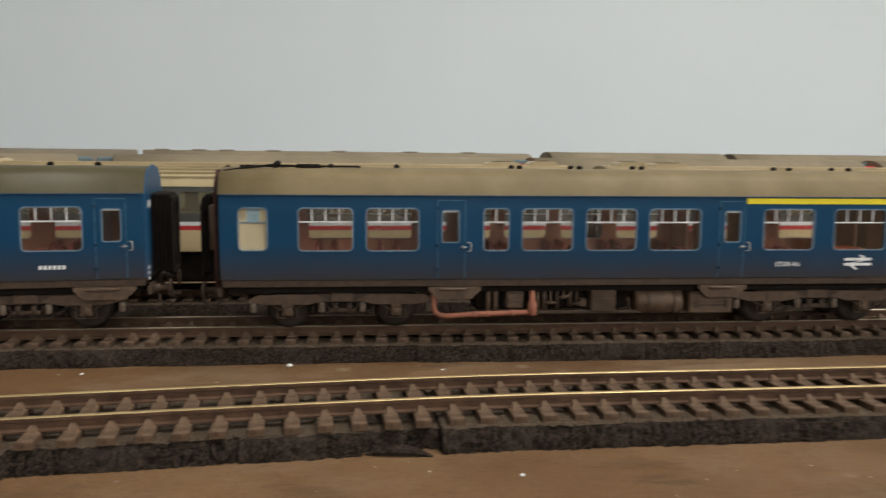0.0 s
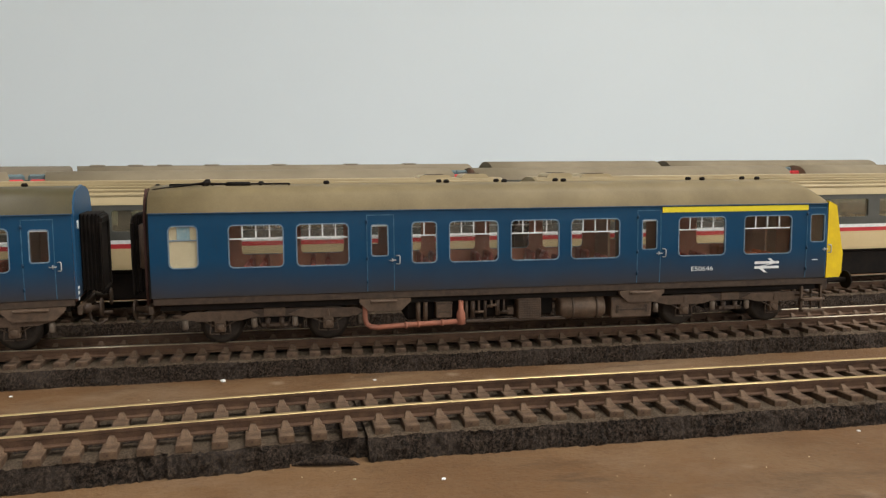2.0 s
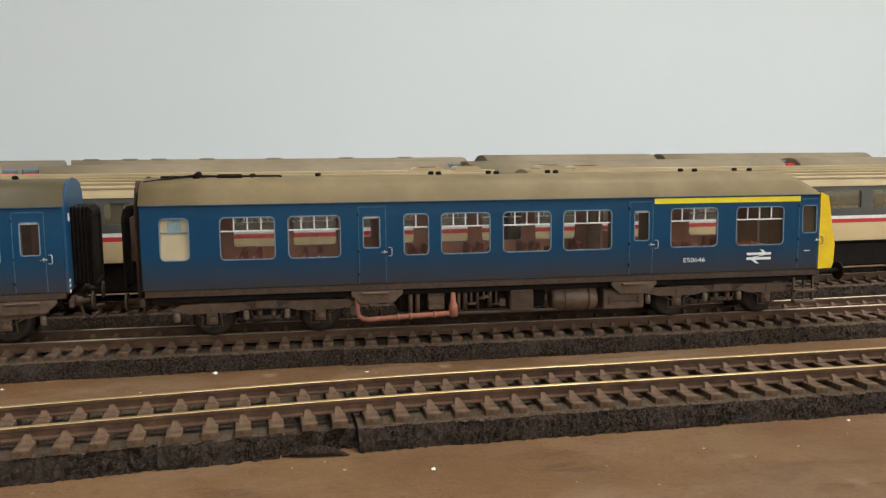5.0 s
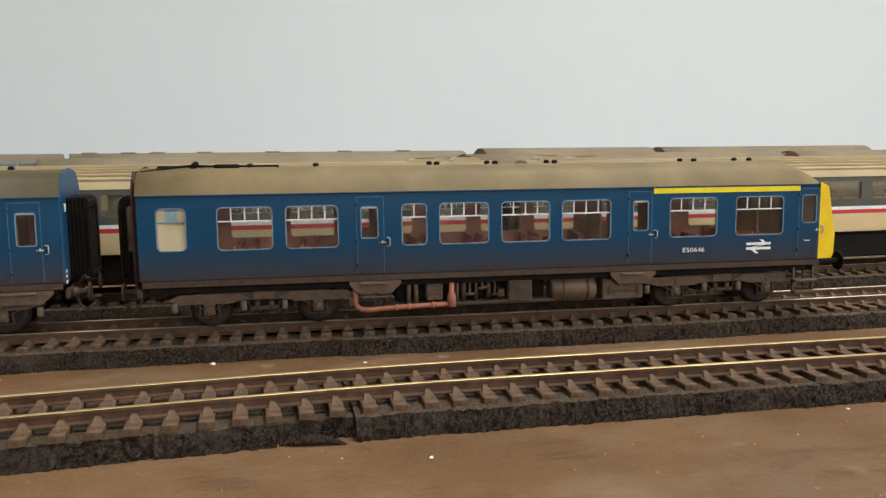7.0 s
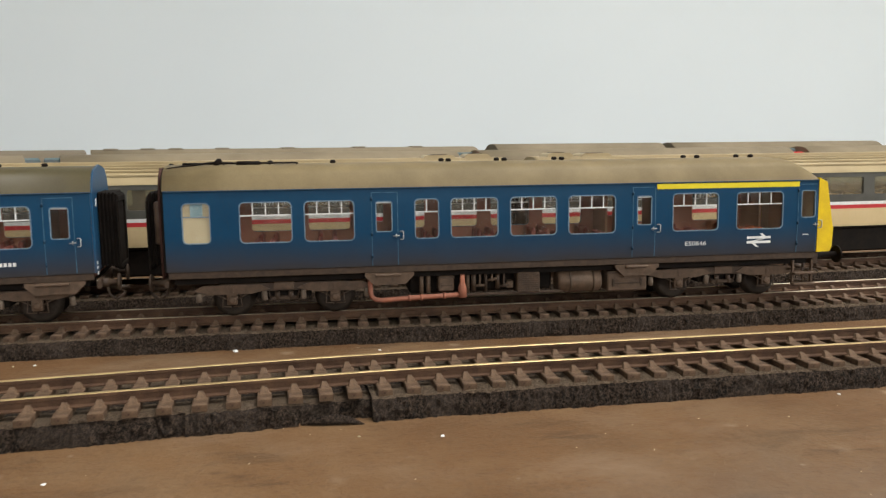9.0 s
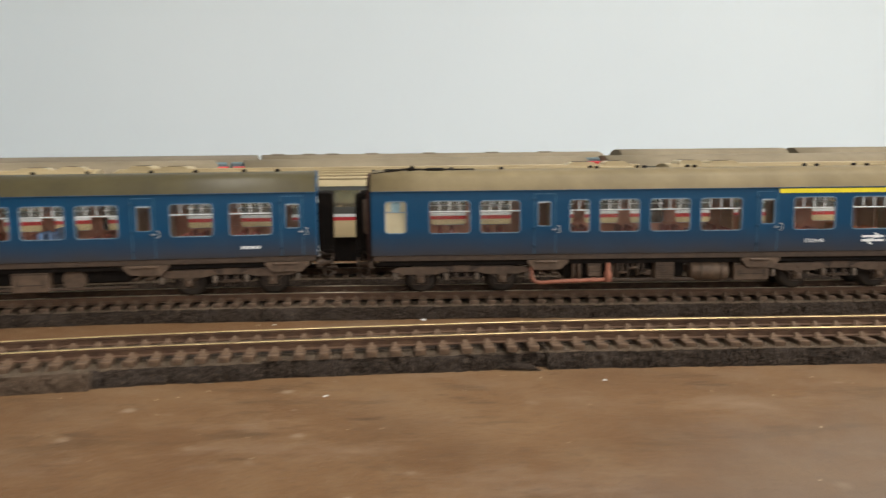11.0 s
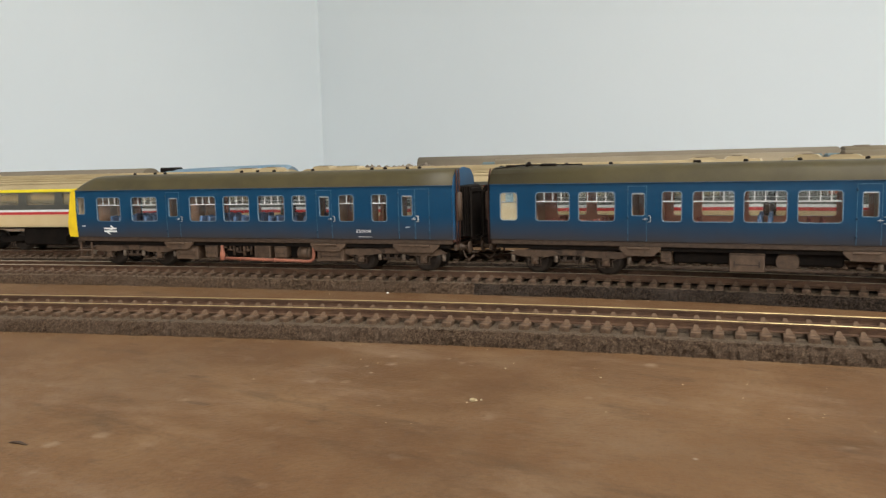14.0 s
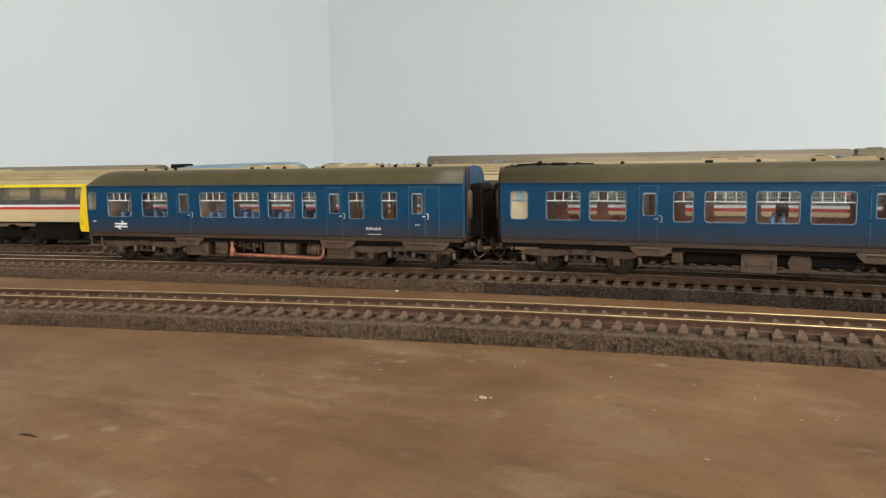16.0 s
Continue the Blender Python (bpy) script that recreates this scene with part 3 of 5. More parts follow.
def roof_sheet(x0, x1, width, z0, top, dome=None, steps=14, lip=0.35, sharp=3.0):
    """An arched roof; dome: 'L' or 'R' where it slopes down towards a cab."""
    s = Shape()
    xs = sorted({*np.linspace(x0, x1, 12 if dome else 5), *(np.linspace(x1 - 16, x1, 14) if dome == "R" else np.linspace(x0, x0 + 16, 14) if dome else ())})
    vs = []
    for x in xs:
        k = 1.0
        if dome:
            d = (x1 - x) if dome == "R" else (x - x0)
            u = max(0.0, 1 - d / 15.0)
            k = 1 - 0.78 * u ** 2.8
        for i in range(steps + 1):
            v = -1 + 2 * i / steps
            v = math.copysign(abs(v) ** 0.8, v)
            y = width / 2 + v * (width / 2 + lip)
            vs.append((x, y, z0 + (top - z0) * k * (1 - abs(v) ** sharp) ** (1 / 1.6)))
    n = steps + 1
    fs = [(i * n + j, (i + 1) * n + j, (i + 1) * n + j + 1, i * n + j + 1) for i in range(len(xs) - 1) for j in range(steps)]
    s.add(vs, fs, 0, True)
    s.caps(0, n, (len(xs) - 1) * n, 0)
    s.add([(x, y, z0 - 0.02) for x in (x0, x1) for y in (-lip, width + lip)], [(0, 1, 3, 2)])
    return s


def wheelset(parent, x, width, r=6.2):
    """Two wheels with flanges on an axle, at x."""
    c, zc = width / 2, RAIL * 1000 + r
    for d in (-1, 1):
        w = Shape()
        y = c + d * 8.3
        w.lathe(x, zc, [(y + d * 1.3, r - 1.2), (y + d * 1.25, r - 0.05), (y - d * 1.0, r), (y - d * 1.1, r + 0.75), (y - d * 1.6, r + 0.6), (y - d * 1.6, r - 1.3)], 26)
        w.lathe(x, zc, [(y + d * 0.9, 0.9), (y + d * 0.95, r - 1.1), (y - d * 1.2, r - 1.1)], 22, 1)
        w.lathe(x, zc, [(y + d * 1.5, 0.4), (y + d * 1.5, 1.3), (y + d * 0.8, 1.5)], 12, 1)
        w.obj("wheel", [M_TYRE, M_WHEEL], parent)
    a = Shape()
    a.tube([(x, c - 10, zc), (x, c + 10, zc)], 0.9, 8)
    a.obj("axle", M_DARK, parent)


def bogie(parent, cx, width, base=34.0):
    """A two-axle bogie: shaped side frames, axleboxes, springs, hangers and wheels."""
    R = RAIL * 1000
    t = Shape()
    t.box(cx - 9, cx + 9, width / 2 - 12.5, width / 2 + 12.5, R + 6, R + 9.4, 0.4)
    t.tube([(cx, width / 2, R + 9), (cx, width / 2, 21.5)], 3, 10)
    b = t.obj("bogie", M_DARK, parent, "dusty brown four-wheel bogie")
    for d in (-1, 1):
        wheelset(b, cx + d * base / 2, width)
    for side in (-1, 1):
        y = width / 2 + side * 13.6
        ya, yb = (y - 0.7, y + 0.7)
        yo = y + side * 0.7
        f = Shape()
        f.prism([(cx - 27, R + 9.4), (cx - 25, R + 10.6), (cx - 20, R + 11.6), (cx + 20, R + 11.6), (cx + 25, R + 10.6), (cx + 27, R + 9.4), (cx + 20, R + 8.9), (cx - 20, R + 8.9)], ya, yb)
        f.obj("side_frame", M_UNDER, b)
        for a in (cx - base / 2, cx + base / 2):
            w = Shape()
            w.prism([(a - 12.5, R + 9.6), (a - 9, R + 11.3), (a + 9, R + 11.3), (a + 12.5, R + 9.6), (a + 6.5, R + 8.2), (a - 6.5, R + 8.2)], yo - 0.45 * (side < 0) - 0.0, yo + 0.45 * (side > 0) + 0.45 * (side < 0))
            w.obj("spring_beam", M_BOX, b)
            x = Shape()
            x.box(a - 1.7, a + 1.7, y - 0.9, y + 0.9, R + 4.5, R + 8.8, 0.25)
            x.lathe(a, R + 6.2, [(y + side * 0.8, 1.3), (y + side * 1.25, 1.25), (y + side * 1.4, 0.9), (y + side * 1.45, 0.3)], 12)
            x.box(a - 1.5, a + 1.5, min(y + side * 0.8, y + side * 1.15), max(y + side * 0.8, y + side * 1.15), R + 7.4, R + 8.3, 0.1)
            x.box(a - 0.5, a + 0.5, y - 0.5 + side * 0.9, y + 0.5 + side * 0.9, R + 8.7, R + 10.8, 0.1)
            x.obj("axlebox", M_BOX, b)
            for d in (-1, 1):
                r = Shape()
                r.tube([(a + d * 2.6, y, R + 8.8), (a + d * 3.2, y + side * 0.5, R + 4.0), (a + d * 0.3, y + side * 0.5, R + 3.9)], 0.28, 6)
                r.tube([(a + d * 1.6, y + side * 0.6, R + 6.4), (a + d * 5.3, y + side * 0.6, R + 8.3)], 0.25, 6)
                r.obj("hanger", M_UNDER, b)
                q = Shape()
                q.tube([(a + d * 10.6, y + side * 0.5, R + 8.9), (a + d * 10.6, y + side * 0.5, R + 8.5), (a + d * 10.6, y + side * 0.5, R + 6), (a + d * 10.6, y + side * 0.5, R + 5.7)], [0.6, 0.95, 1.0, 0.7], 12)
                q.obj("spring", M_BAR_DULL, b)
        z = Shape()
        z.box(cx - 4.3, cx + 4.3, y - 1.0, y + 1.0, R + 5.7, R + 6.9, 0.2)
        z.tube([(cx - 2.2, y + side * 0.3, R + 5.7), (cx - 2.2, y + side * 0.3, R + 8.5)], 0.9, 8)
        z.tube([(cx + 2.2, y + side * 0.3, R + 5.7), (cx + 2.2, y + side * 0.3, R + 8.5)], 0.9, 8)
        z.tube([(cx - 5, y, R + 8.4), (cx - 4.2, y, R + 5.7)], 0.3, 6)
        z.tube([(cx + 5, y, R + 8.4), (cx + 4.2, y, R + 5.7)], 0.3, 6)
        z.obj("bolster_spring", M_UNDER, b)
        p = Shape()
        p.box(cx - 3.4, cx + 3.4, yo - 0.3, yo + 0.3, R + 9.2, R + 11.9, 0.15)
        p.obj("side_plate", M_BOX, b)
    return b


M_BAR_DULL = dirty("dull_spring_steel", (0.08, 0.058, 0.042), (0.2, 0.155, 0.118), 0.5, 500, 0.5, 0.1)


def lettering(name, text, x, z, h, width, parent, label, y=-0.62):
    """Raised white figures in the built-in font on the near side."""
    cu = bpy.data.curves.new(name, "FONT")
    cu.body, cu.size, cu.extrude = text, 1.0, 0.0
    tmp = new(name + "_tmp", cu)
    dg = bpy.context.evaluated_depsgraph_get()
    me = bpy.data.meshes.new_from_object(tmp.evaluated_get(dg))
    bpy.data.objects.remove(tmp)
    co = np.array([v.co for v in me.vertices])
    lo, hi = co.min(0), co.max(0)
    sx, sz = width / (hi[0] - lo[0]), h / (hi[1] - lo[1])
    for v, c in zip(me.vertices, co):
        v.co = ((x + (c[0] - lo[0]) * sx) / 1000, y / 1000, (z + (c[1] - lo[1]) * sz - RAIL * 1000) / 1000)
    me.name = name
    me.materials.append(M_WHITE)
    ob = new(name, me)
    ob.parent = parent
    return tagged(ob, label)


def emblem(parent, x0, x1, z0, z1, y=-0.6):
    """A white mark of two level bars and slanted strokes."""
    s = Shape()
    w, h = x1 - x0, z1 - z0
    t = h * 0.17
    zu, zl, xm = z0 + h * 0.66, z0 + h * 0.34, (x0 + x1) / 2
    for zc in (zu, zl):
        s.prism([(x0, zc - t / 2), (x1, zc - t / 2), (x1, zc + t / 2), (x0, zc + t / 2)], y, y + 0.12)
    k = t * 1.25
    for poly in ([(xm - w * 0.02, z1), (xm + w * 0.1, z1), (xm + w * 0.3, zu + t / 2), (xm + w * 0.16, zu + t / 2)],
                 [(xm + w * 0.16, zu - t / 2), (xm + w * 0.3, zu - t / 2), (xm - w * 0.16, zl + t / 2), (xm - w * 0.3, zl + t / 2)],
                 [(xm - w * 0.3, zl - t / 2), (xm - w * 0.16, zl - t / 2), (xm + w * 0.02, z0), (xm - w * 0.1, z0)]):
        s.prism(poly[::-1], y, y + 0.12)
    s.obj("emblem", M_WHITE, parent, "white double-arrow shaped mark")


def seat_shape(facing):
    """A two-seat bench with a back."""
    s = Shape()
    s.box(-2.6, 2.6, 0, 12.5, 0, 5.2, 0.5)
    a, b = (-3.6, -1.9) if facing > 0 else (1.9, 3.6)
    for y0, y1 in ((0.2, 6.0), (6.5, 12.3)):
        s.box(a, b, y0, y1, 2.5, 12.0, 0.6)
    return s


def railcar(name, m, label, spec):
    """One railcar of the blue set, in millimetres from its left end; 0.008 m rails."""
    R, W = RAIL * 1000, 36.5
    x0, x1, cab = spec["x0"], spec["x1"], spec["cab"]
    car = thing(name, m, label, "railcar", "blue railcars coupled into one train")
    z0, z1, top = 24.6, 50.7, 58.9
    big = [(a, b, 33.6, 46.8, 1.5) for a, b in spec["big"]]
    small = [(a, b, 33.6, 46.8, 1.3) for a, b in spec["small"]]
    toilet = [(a, b, 33.8, 46.8, 1.5) for a, b in spec["toilet"]]
    dwin = [(a, b, 36.2, 46.2, 0.7) for a, b in spec["doorwin"]]
    cabwin = [(a, b, 37.4, 47.0, 0.9) for a, b in spec["cabwin"]]
    holes = big + small + toilet + dwin + cabwin
    sheet, out = side_sheet(x0, x1, z0, z1, holes, 0.45)
    sheet.obj("body_side", M_BLUE, car, weld=True)
    flip(sheet, W).obj("body_side", M_BLUE, car, weld=True)
    lin, _ = side_sheet(x0 + 1, x1 - 1, z0 + 0.6, z1 - 0.2, [(h[0] + 0.5, h[1] - 0.5, h[2] + 0.1, h[3] - 0.1, h[4]) for h in holes if h not in toilet], 0, 0.4, (), None, (), False)
    lin = flip(lin, W - 1.25)
    lin.obj("inner_lining", M_LINING, car, "red-brown inner wall", weld=True)
    # roof, gutter, floor pan and frame
    roof = roof_sheet(x0 - (0 if cab == "L" else 0.3), x1 + (0 if cab == "R" else 0.3), W, z1 + 0.15, top, cab, sharp=4.6).obj("roof", spec["roof"], car, "weathered olive-grey arched roof")
    for y in (-0.55, W + 0.15):
        g = Shape()
        g.box(x0, x1, y, y + 0.4, z1 - 0.25, z1 + 0.2, 0.1)
        g.obj("gutter", M_GROOVE, car)
    pan = Shape()
    pan.box(x0 + 0.5, x1 - 0.5, 1.75, W - 1.75, z0 - 1.6, z0 + 0.9)
    pan.obj("floor_pan", M_FLOOR_IN, car)
    chassis = Shape()
    chassis.box(x0 + 2, x1 - 2, 2.4, W - 2.4, 20.2, z0 - 1.65)
    chassis.obj("chassis", M_DARK, car)
    # white sheet added under the roof to bounce light into the interior
    lid = Shape()
    lid.box(x0 + 1.2, x1 - 1.2, 1.4, W - 1.4, 50.1, 50.5)
    lid.obj("interior_bounce_sheet", M_WHITE, car, "white reflector sheet under the roof")
    for y in (0.25, W - 1.65):
        b = Shape()
        b.box(x0 + 0.3, x1 - 0.3, y, y + 1.4, z0 - 2.3, z0 - 0.12, 0.15)
        b.obj("solebar", M_UNDER, car, "dusty brown frame beam")
    # windows
    for side in (0, 1):
        for h in big + small + toilet + dwin + cabwin:
            fr = frame_ring(h, out)
            if side:
                fr = flip(fr, W)
            f = fr.obj("window", M_SILVER, car)
            ya = 0.55 if not side else W - 0.85
            p = Shape()
            p.box(h[0] - 0.2, h[1] + 0.2, ya, ya + 0.25, h[2] - 0.2, h[3] + 0.2)
            pane = p.obj("pane", M_PANE, f)
            pane.visible_shadow = False
            yb = 0.05 if not side else W - 0.4
            if h in big or h in small:
                bars = Shape()
                bars.box(h[0] + 0.2, h[1] - 0.2, yb, yb + 0.35, 42.25, 42.7, 0.08)
                n = 3 if h in big else 1
                for k in range(n):
                    u = h[0] + (h[1] - h[0]) * (k + 1) / (n + 1)
                    bars.box(u - 0.2, u + 0.2, yb + 0.02, yb + 0.33, 42.6, 46.6)
                bars.obj("vent_bar", M_BAR, f)
            elif h in dwin:
                dr = Shape()
                dr.box(h[0] + 0.1, h[1] - 0.1, yb - 0.1, yb + 0.35, 45.6, 46.1, 0.08)
                dr.obj("drop_light", M_BAR, f)
            elif h in toilet and not side:
                c = Shape()
                c.box(h[0] - 0.3, h[1] + 0.3, 1.15, 1.5, h[2] - 0.3, 42.2)
                c.obj("privacy_panel", M_CREAM, f)
                q = Shape()
                mid = (h[0] + h[1]) / 2
                q.box(mid - 2.0, mid + 1.9, 1.2, 1.5, 42.5, 46.9)
                q.obj("curtain", M_CURTAIN, f)
                q = Shape()
                q.box(h[0] - 0.3, mid - 2.05, 1.2, 1.5, 42.5, 46.9)
                q.box(mid + 1.95, h[1] + 0.3, 1.2, 1.5, 42.5, 46.9)
                q.obj("blind", M_CREAM, f)
                bars = Shape()
                bars.box(h[0] + 0.2, h[1] - 0.2, yb, yb + 0.35, 42.15, 42.5, 0.08)
                bars.obj("vent_bar", M_SILVER, f)
    # doors: outlines, hinges, handles
    for k, (a, b, hinge) in enumerate(spec["doors"]):
        zt = z1 - 1.3
        hole = [h for h in dwin + cabwin if a < h[0] and h[1] < b]
        s, _ = side_sheet(a - 0.13, b + 0.13, z0 + 0.3, zt, hole, 0, 0.3, [(zt - 0.26, 1)], out, (a + 0.13, b - 0.13), False)
        for q, f in enumerate(s.f):
            if all(s.v[v][0] < a + 0.131 for v in f) or all(s.v[v][0] > b - 0.131 for v in f):
                s.m[q] = 1
        door = s.obj("door", [M_BLUE, M_EDGE], car, weld=True)
        g = b if hinge > 0 else a
        o = a if hinge > 0 else b
        for z in (z0 + 3.5, 35.5, z1 - 3.5):
            hg = Shape()
            hg.tube([(o, -0.55, z - 0.55), (o, -0.55, z + 0.55)], 0.32, 6)
            hg.obj("hinge", M_GROOVE, door)
        hd = Shape()
        hd.tube([(g - 1.6, -0.85, 34.7), (g - 0.2, -0.95, 34.8), (g + 0.5, -0.9, 34.8)], 0.18, 6)
        hd.tube([(g - 0.6, -0.5, 34.2), (g - 0.6, -0.9, 34.75), (g - 0.6, -0.5, 35.3)], 0.18, 6)
        hd.obj("door_handle", M_HANDLE, door, "worn white-metal handle")
        if spec["grab"]:
            gr = Shape()
            gr.tube([(g + 0.7, -0.45, 36.2), (g + 1.6, -0.8, 36.2), (g + 1.8, -0.9, 35.9), (g + 1.8, -0.9, 33.9), (g + 1.6, -0.8, 33.5), (g + 0.7, -0.45, 33.5)], 0.18, 6)
            gr.obj("grab_rail", M_HANDLE, door)
    # step boards under the doors
    for a, b in spec["steps"]:
        s = Shape()
        s.prism([(a + 4.0, 18.3), (b - 4.0, 18.3), (b - 1, 21.2), (b - 1, 22.2), (a + 1, 22.2), (a + 1, 21.2)], -0.35, 0.9)
        s.box(a + 4.5, b - 5.5, -1.6, 0.6, 21.3, 22.0, 0.15)
        s.obj("step_board", M_BOX, car)
    # ends
    for side, x in (("L", x0), ("R", x1)):
        d = -1 if side == "L" else 1
        if side == cab:
            c = Shape()
            prof = [(x, 24.6), (x + d * 6.2, 24.8), (x + d * 7.0, 26.5), (x + d * 7.3, 33.0), (x + d * 6.6, 36), (x + d * 3.7, 50.0), (x, 51.6)]
            n = len(prof)
            ys = [-0.55, 0.6, 2.2, W - 2.2, W - 0.6, W + 0.55]
            tuck = [0.16, 0.04, 0, 0, 0.04, 0.16]
            vs = [(px - (px - x) * t, y, pz) for y, t in zip(ys, tuck) for px, pz in prof]
            fs = [(i * n + k, i * n + (k + 1) % n, (i + 1) * n + (k + 1) % n, (i + 1) * n + k) for i in range(len(ys) - 1) for k in range(n)]
            c.add(vs, fs)
            c.caps(0, n, (len(ys) - 1) * n, 0)
            front = c.obj("cab_front", M_YELLOW, car, "warning-yellow cab end")
            k = Shape()
            k.box(min(x - d * 0.3, x - d * 0.9), max(x - d * 0.3, x - d * 0.9), 1.3, W - 1.3, 23, 50.4)
            k.obj("cab_bulkhead", M_CREAM_IN, car)
            for ya, yb in ((3, 11.5), (14, 22.5), (25, 33.5)):
                w = Shape()
                w.add([(x + d * 6.3, ya, 38), (x + d * 6.3, yb, 38), (x + d * 4.2, yb, 47.5), (x + d * 4.2, ya, 47.5), (x + d * 6.6, ya, 38), (x + d * 6.6, yb, 38), (x + d * 4.5, yb, 47.5), (x + d * 4.5, ya, 47.5)], [(4, 5, 6, 7), (0, 1, 5, 4), (2, 3, 7, 6), (0, 4, 7, 3), (1, 2, 6, 5)])
                w.obj("windscreen", M_SMOKED, front)
            for y in (7.0, W - 7.0):
                bf = Shape()
                bf.tube([(x + d * 1.5, y, 22.5), (x + d * 5.5, y, 22.5), (x + d * 5.6, y, 22.5), (x + d * 13.2, y, 22.5)], [1.6, 1.6, 1.0, 1.0], 12)
                bf.tube([(x + d * 13.0, y, 22.5), (x + d * 13.5, y, 22.5), (x + d * 13.8, y, 22.5)], [3.2, 3.3, 2.9], 20)
                bf.obj("buffer", M_DARK, car, "black round buffer")
            v = Shape()
            v.box(min(x, x + d * 2.5), max(x, x + d * 2.5), 2.0, W - 2.0, 19.8, 24.5, 0.3)
            v.tube([(x - d * 9, 3, 18.2), (x + d * 2, 3, 17.8), (x + d * 3.2, 3, 17)], 0.35, 6)
            v.tube([(x - d * 9, 3, 14.2), (x - d * 2.5, 3, 14.0)], 0.4, 6)
            v.tube([(x - d * 3, 3, 18.5), (x - d * 3, 3, 13.2)], 0.45, 6)
            v.tube([(x + d * 1.5, 18, 17.5), (x + d * 6.5, 18, 16.5)], 0.8, 8)
            v.tube([(x + d * 2.6, 13, 21), (x + d * 3.9, 13, 18), (x + d * 3.2, 12, 13.5)], 0.55, 8)
            v.tube([(x + d * 2.6, 24, 21), (x + d * 3.9, 24, 18), (x + d * 3.2, 25, 13.5)], 0.55, 8)
            v.obj("coupling_gear", M_UNDER, car)
            k = Shape()
            for u in (-8.6, -1.2):
                k.box(min(x + d * u, x + d * (u + 0.7)), max(x + d * u, x + d * (u + 0.7)), 0.4, 1.3, 12.6, 21.5)
            for z in (12.7, 16.6):
                k.box(min(x - d * 8.8, x - d * 0.4), max(x - d * 8.8, x - d * 0.4), -1.3, 1.2, z, z + 0.8, 0.15)
            k.obj("cab_step", M_BOX, car)
        else:
            e = Shape()
            poly = [(0.1, z0), (W - 0.1, z0), (W, z1 - 0.5), (W - 1.4, 54.4), (W - 6, 57.7), (W / 2, 59.4), (6, 57.7), (1.4, 54.4), (0, z1 - 0.5)]
            n = len(poly)
            e.add([(x, y, z) for y, z in poly] + [(x + d * 0.7, y, z) for y, z in poly], [tuple(range(n)), tuple(range(2 * n - 1, n - 1, -1))] + [(i, (i + 1) % n, (i + 1) % n + n, i + n) for i in range(n)])
            end = e.obj("end_panel", M_DARK if spec["dark_end"] == side else M_BLUE_LIT_END, car)
            bel = Shape()
            for k in range(5):
                u = x + d * (0.8 + k * 1.15)
                ua, ub = min(u, u + d * 0.7), max(u, u + d * 0.7)
                bel.box(ua, ub, W / 2 - 9.4, W / 2 + 9.4, z0 + 0.6, 50.4, 0.35)
                uc = u + d * 0.6
                bel.box(min(uc, uc + d * 0.7), max(uc, uc + d * 0.7), W / 2 - 8.6, W / 2 + 8.6, z0 + 1.4, 49.6)
            bellows = bel.obj("gangway_bellows", M_DARK, car, "black concertina gangway bellows")
            fp = Shape()
            u = x + d * 6.4
            a, b = W / 2 - 10.3, W / 2 + 10.3
            ua, ub = min(u, u + d * 0.9), max(u, u + d * 0.9)
            fp.box(ua, ub, a, a + 2.3, z0 + 0.2, 47.6, 0.35)
            fp.box(ua, ub, b - 2.3, b, z0 + 0.2, 47.6, 0.35)
            fp.box(ua, ub, a + 1.2, b - 1.2, 46.6, 49.3, 0.5)
            fp.box(ua, ub, a + 1.2, b - 1.2, z0 - 0.4, z0 + 1.2, 0.3)
            fp.obj("gangway_faceplate", M_DARK, bellows)
            for y in (6.8, W - 6.8):
                bf = Shape()
                bf.tube([(x + d * 0.5, y, 20.4), (x + d * 3.2, y, 20.4), (x + d * 3.3, y, 20.4), (x + d * 6.2, y, 20.4)], [1.6, 1.6, 1.0, 1.0], 12)
                bf.tube([(x + d * 6.0, y, 20.4), (x + d * 6.5, y, 20.4), (x + d * 6.8, y, 20.4)], [2.9, 3.0, 2.6], 18)
                bf.obj("buffer", M_UNDER, car)
            v = Shape()
            v.box(min(x, x + d * 1.5), max(x, x + d * 1.5), 1.2, W - 1.2, 19.2, 22, 0.3)
            v.tube([(x + d * 0.8, 16, 17.8), (x + d * 5.2, 16, 17.0), (x + d * 8.4, 16, 17.2)], 0.7, 8)
            v.tube([(x + d * 1.2, 11, 21), (x + d * 2.6, 11, 15.5), (x + d * 4.8, 11, 13.8), (x + d * 7.5, 11, 16)], 0.5, 8)
            v.tube([(x + d * 1.2, 25, 21), (x + d * 2.6, 25, 15.5), (x + d * 6.0, 25, 13.8)], 0.5, 8)
            v.obj("coupling_gear", M_UNDER, car)
            if spec["dark_end"] == side or spec["pipes"] == side:
                for y, mat in ((2.0, M_RUST), (6.2, M_RUST)):
                    pp = Shape()
                    pp.tube([(x + d * 1.5, y, 22.4), (x + d * 1.6, y, 30), (x + d * 1.6, y + 0.3, 49), (x + d * 1.5, y + 1.2, 54.5), (x + d * 1.0, y + 2, 58.2)], [0.45, 0.45, 0.45, 0.42, 0.42], 10)
                    pp.obj("exhaust_riser", mat, car, "rust-brown exhaust pipe")
                sl = Shape()
                sl.tube([(x + d * 2.0, 4.0, 33.5), (x + d * 2.0, 4.0, 34), (x + d * 2.0, 4.0, 47), (x + d * 2.0, 4.0, 47.6)], [1.0, 1.8, 1.8, 1.0], 12)
                sl.obj("silencer", M_UNDER, car)
            else:
                mk = Shape()
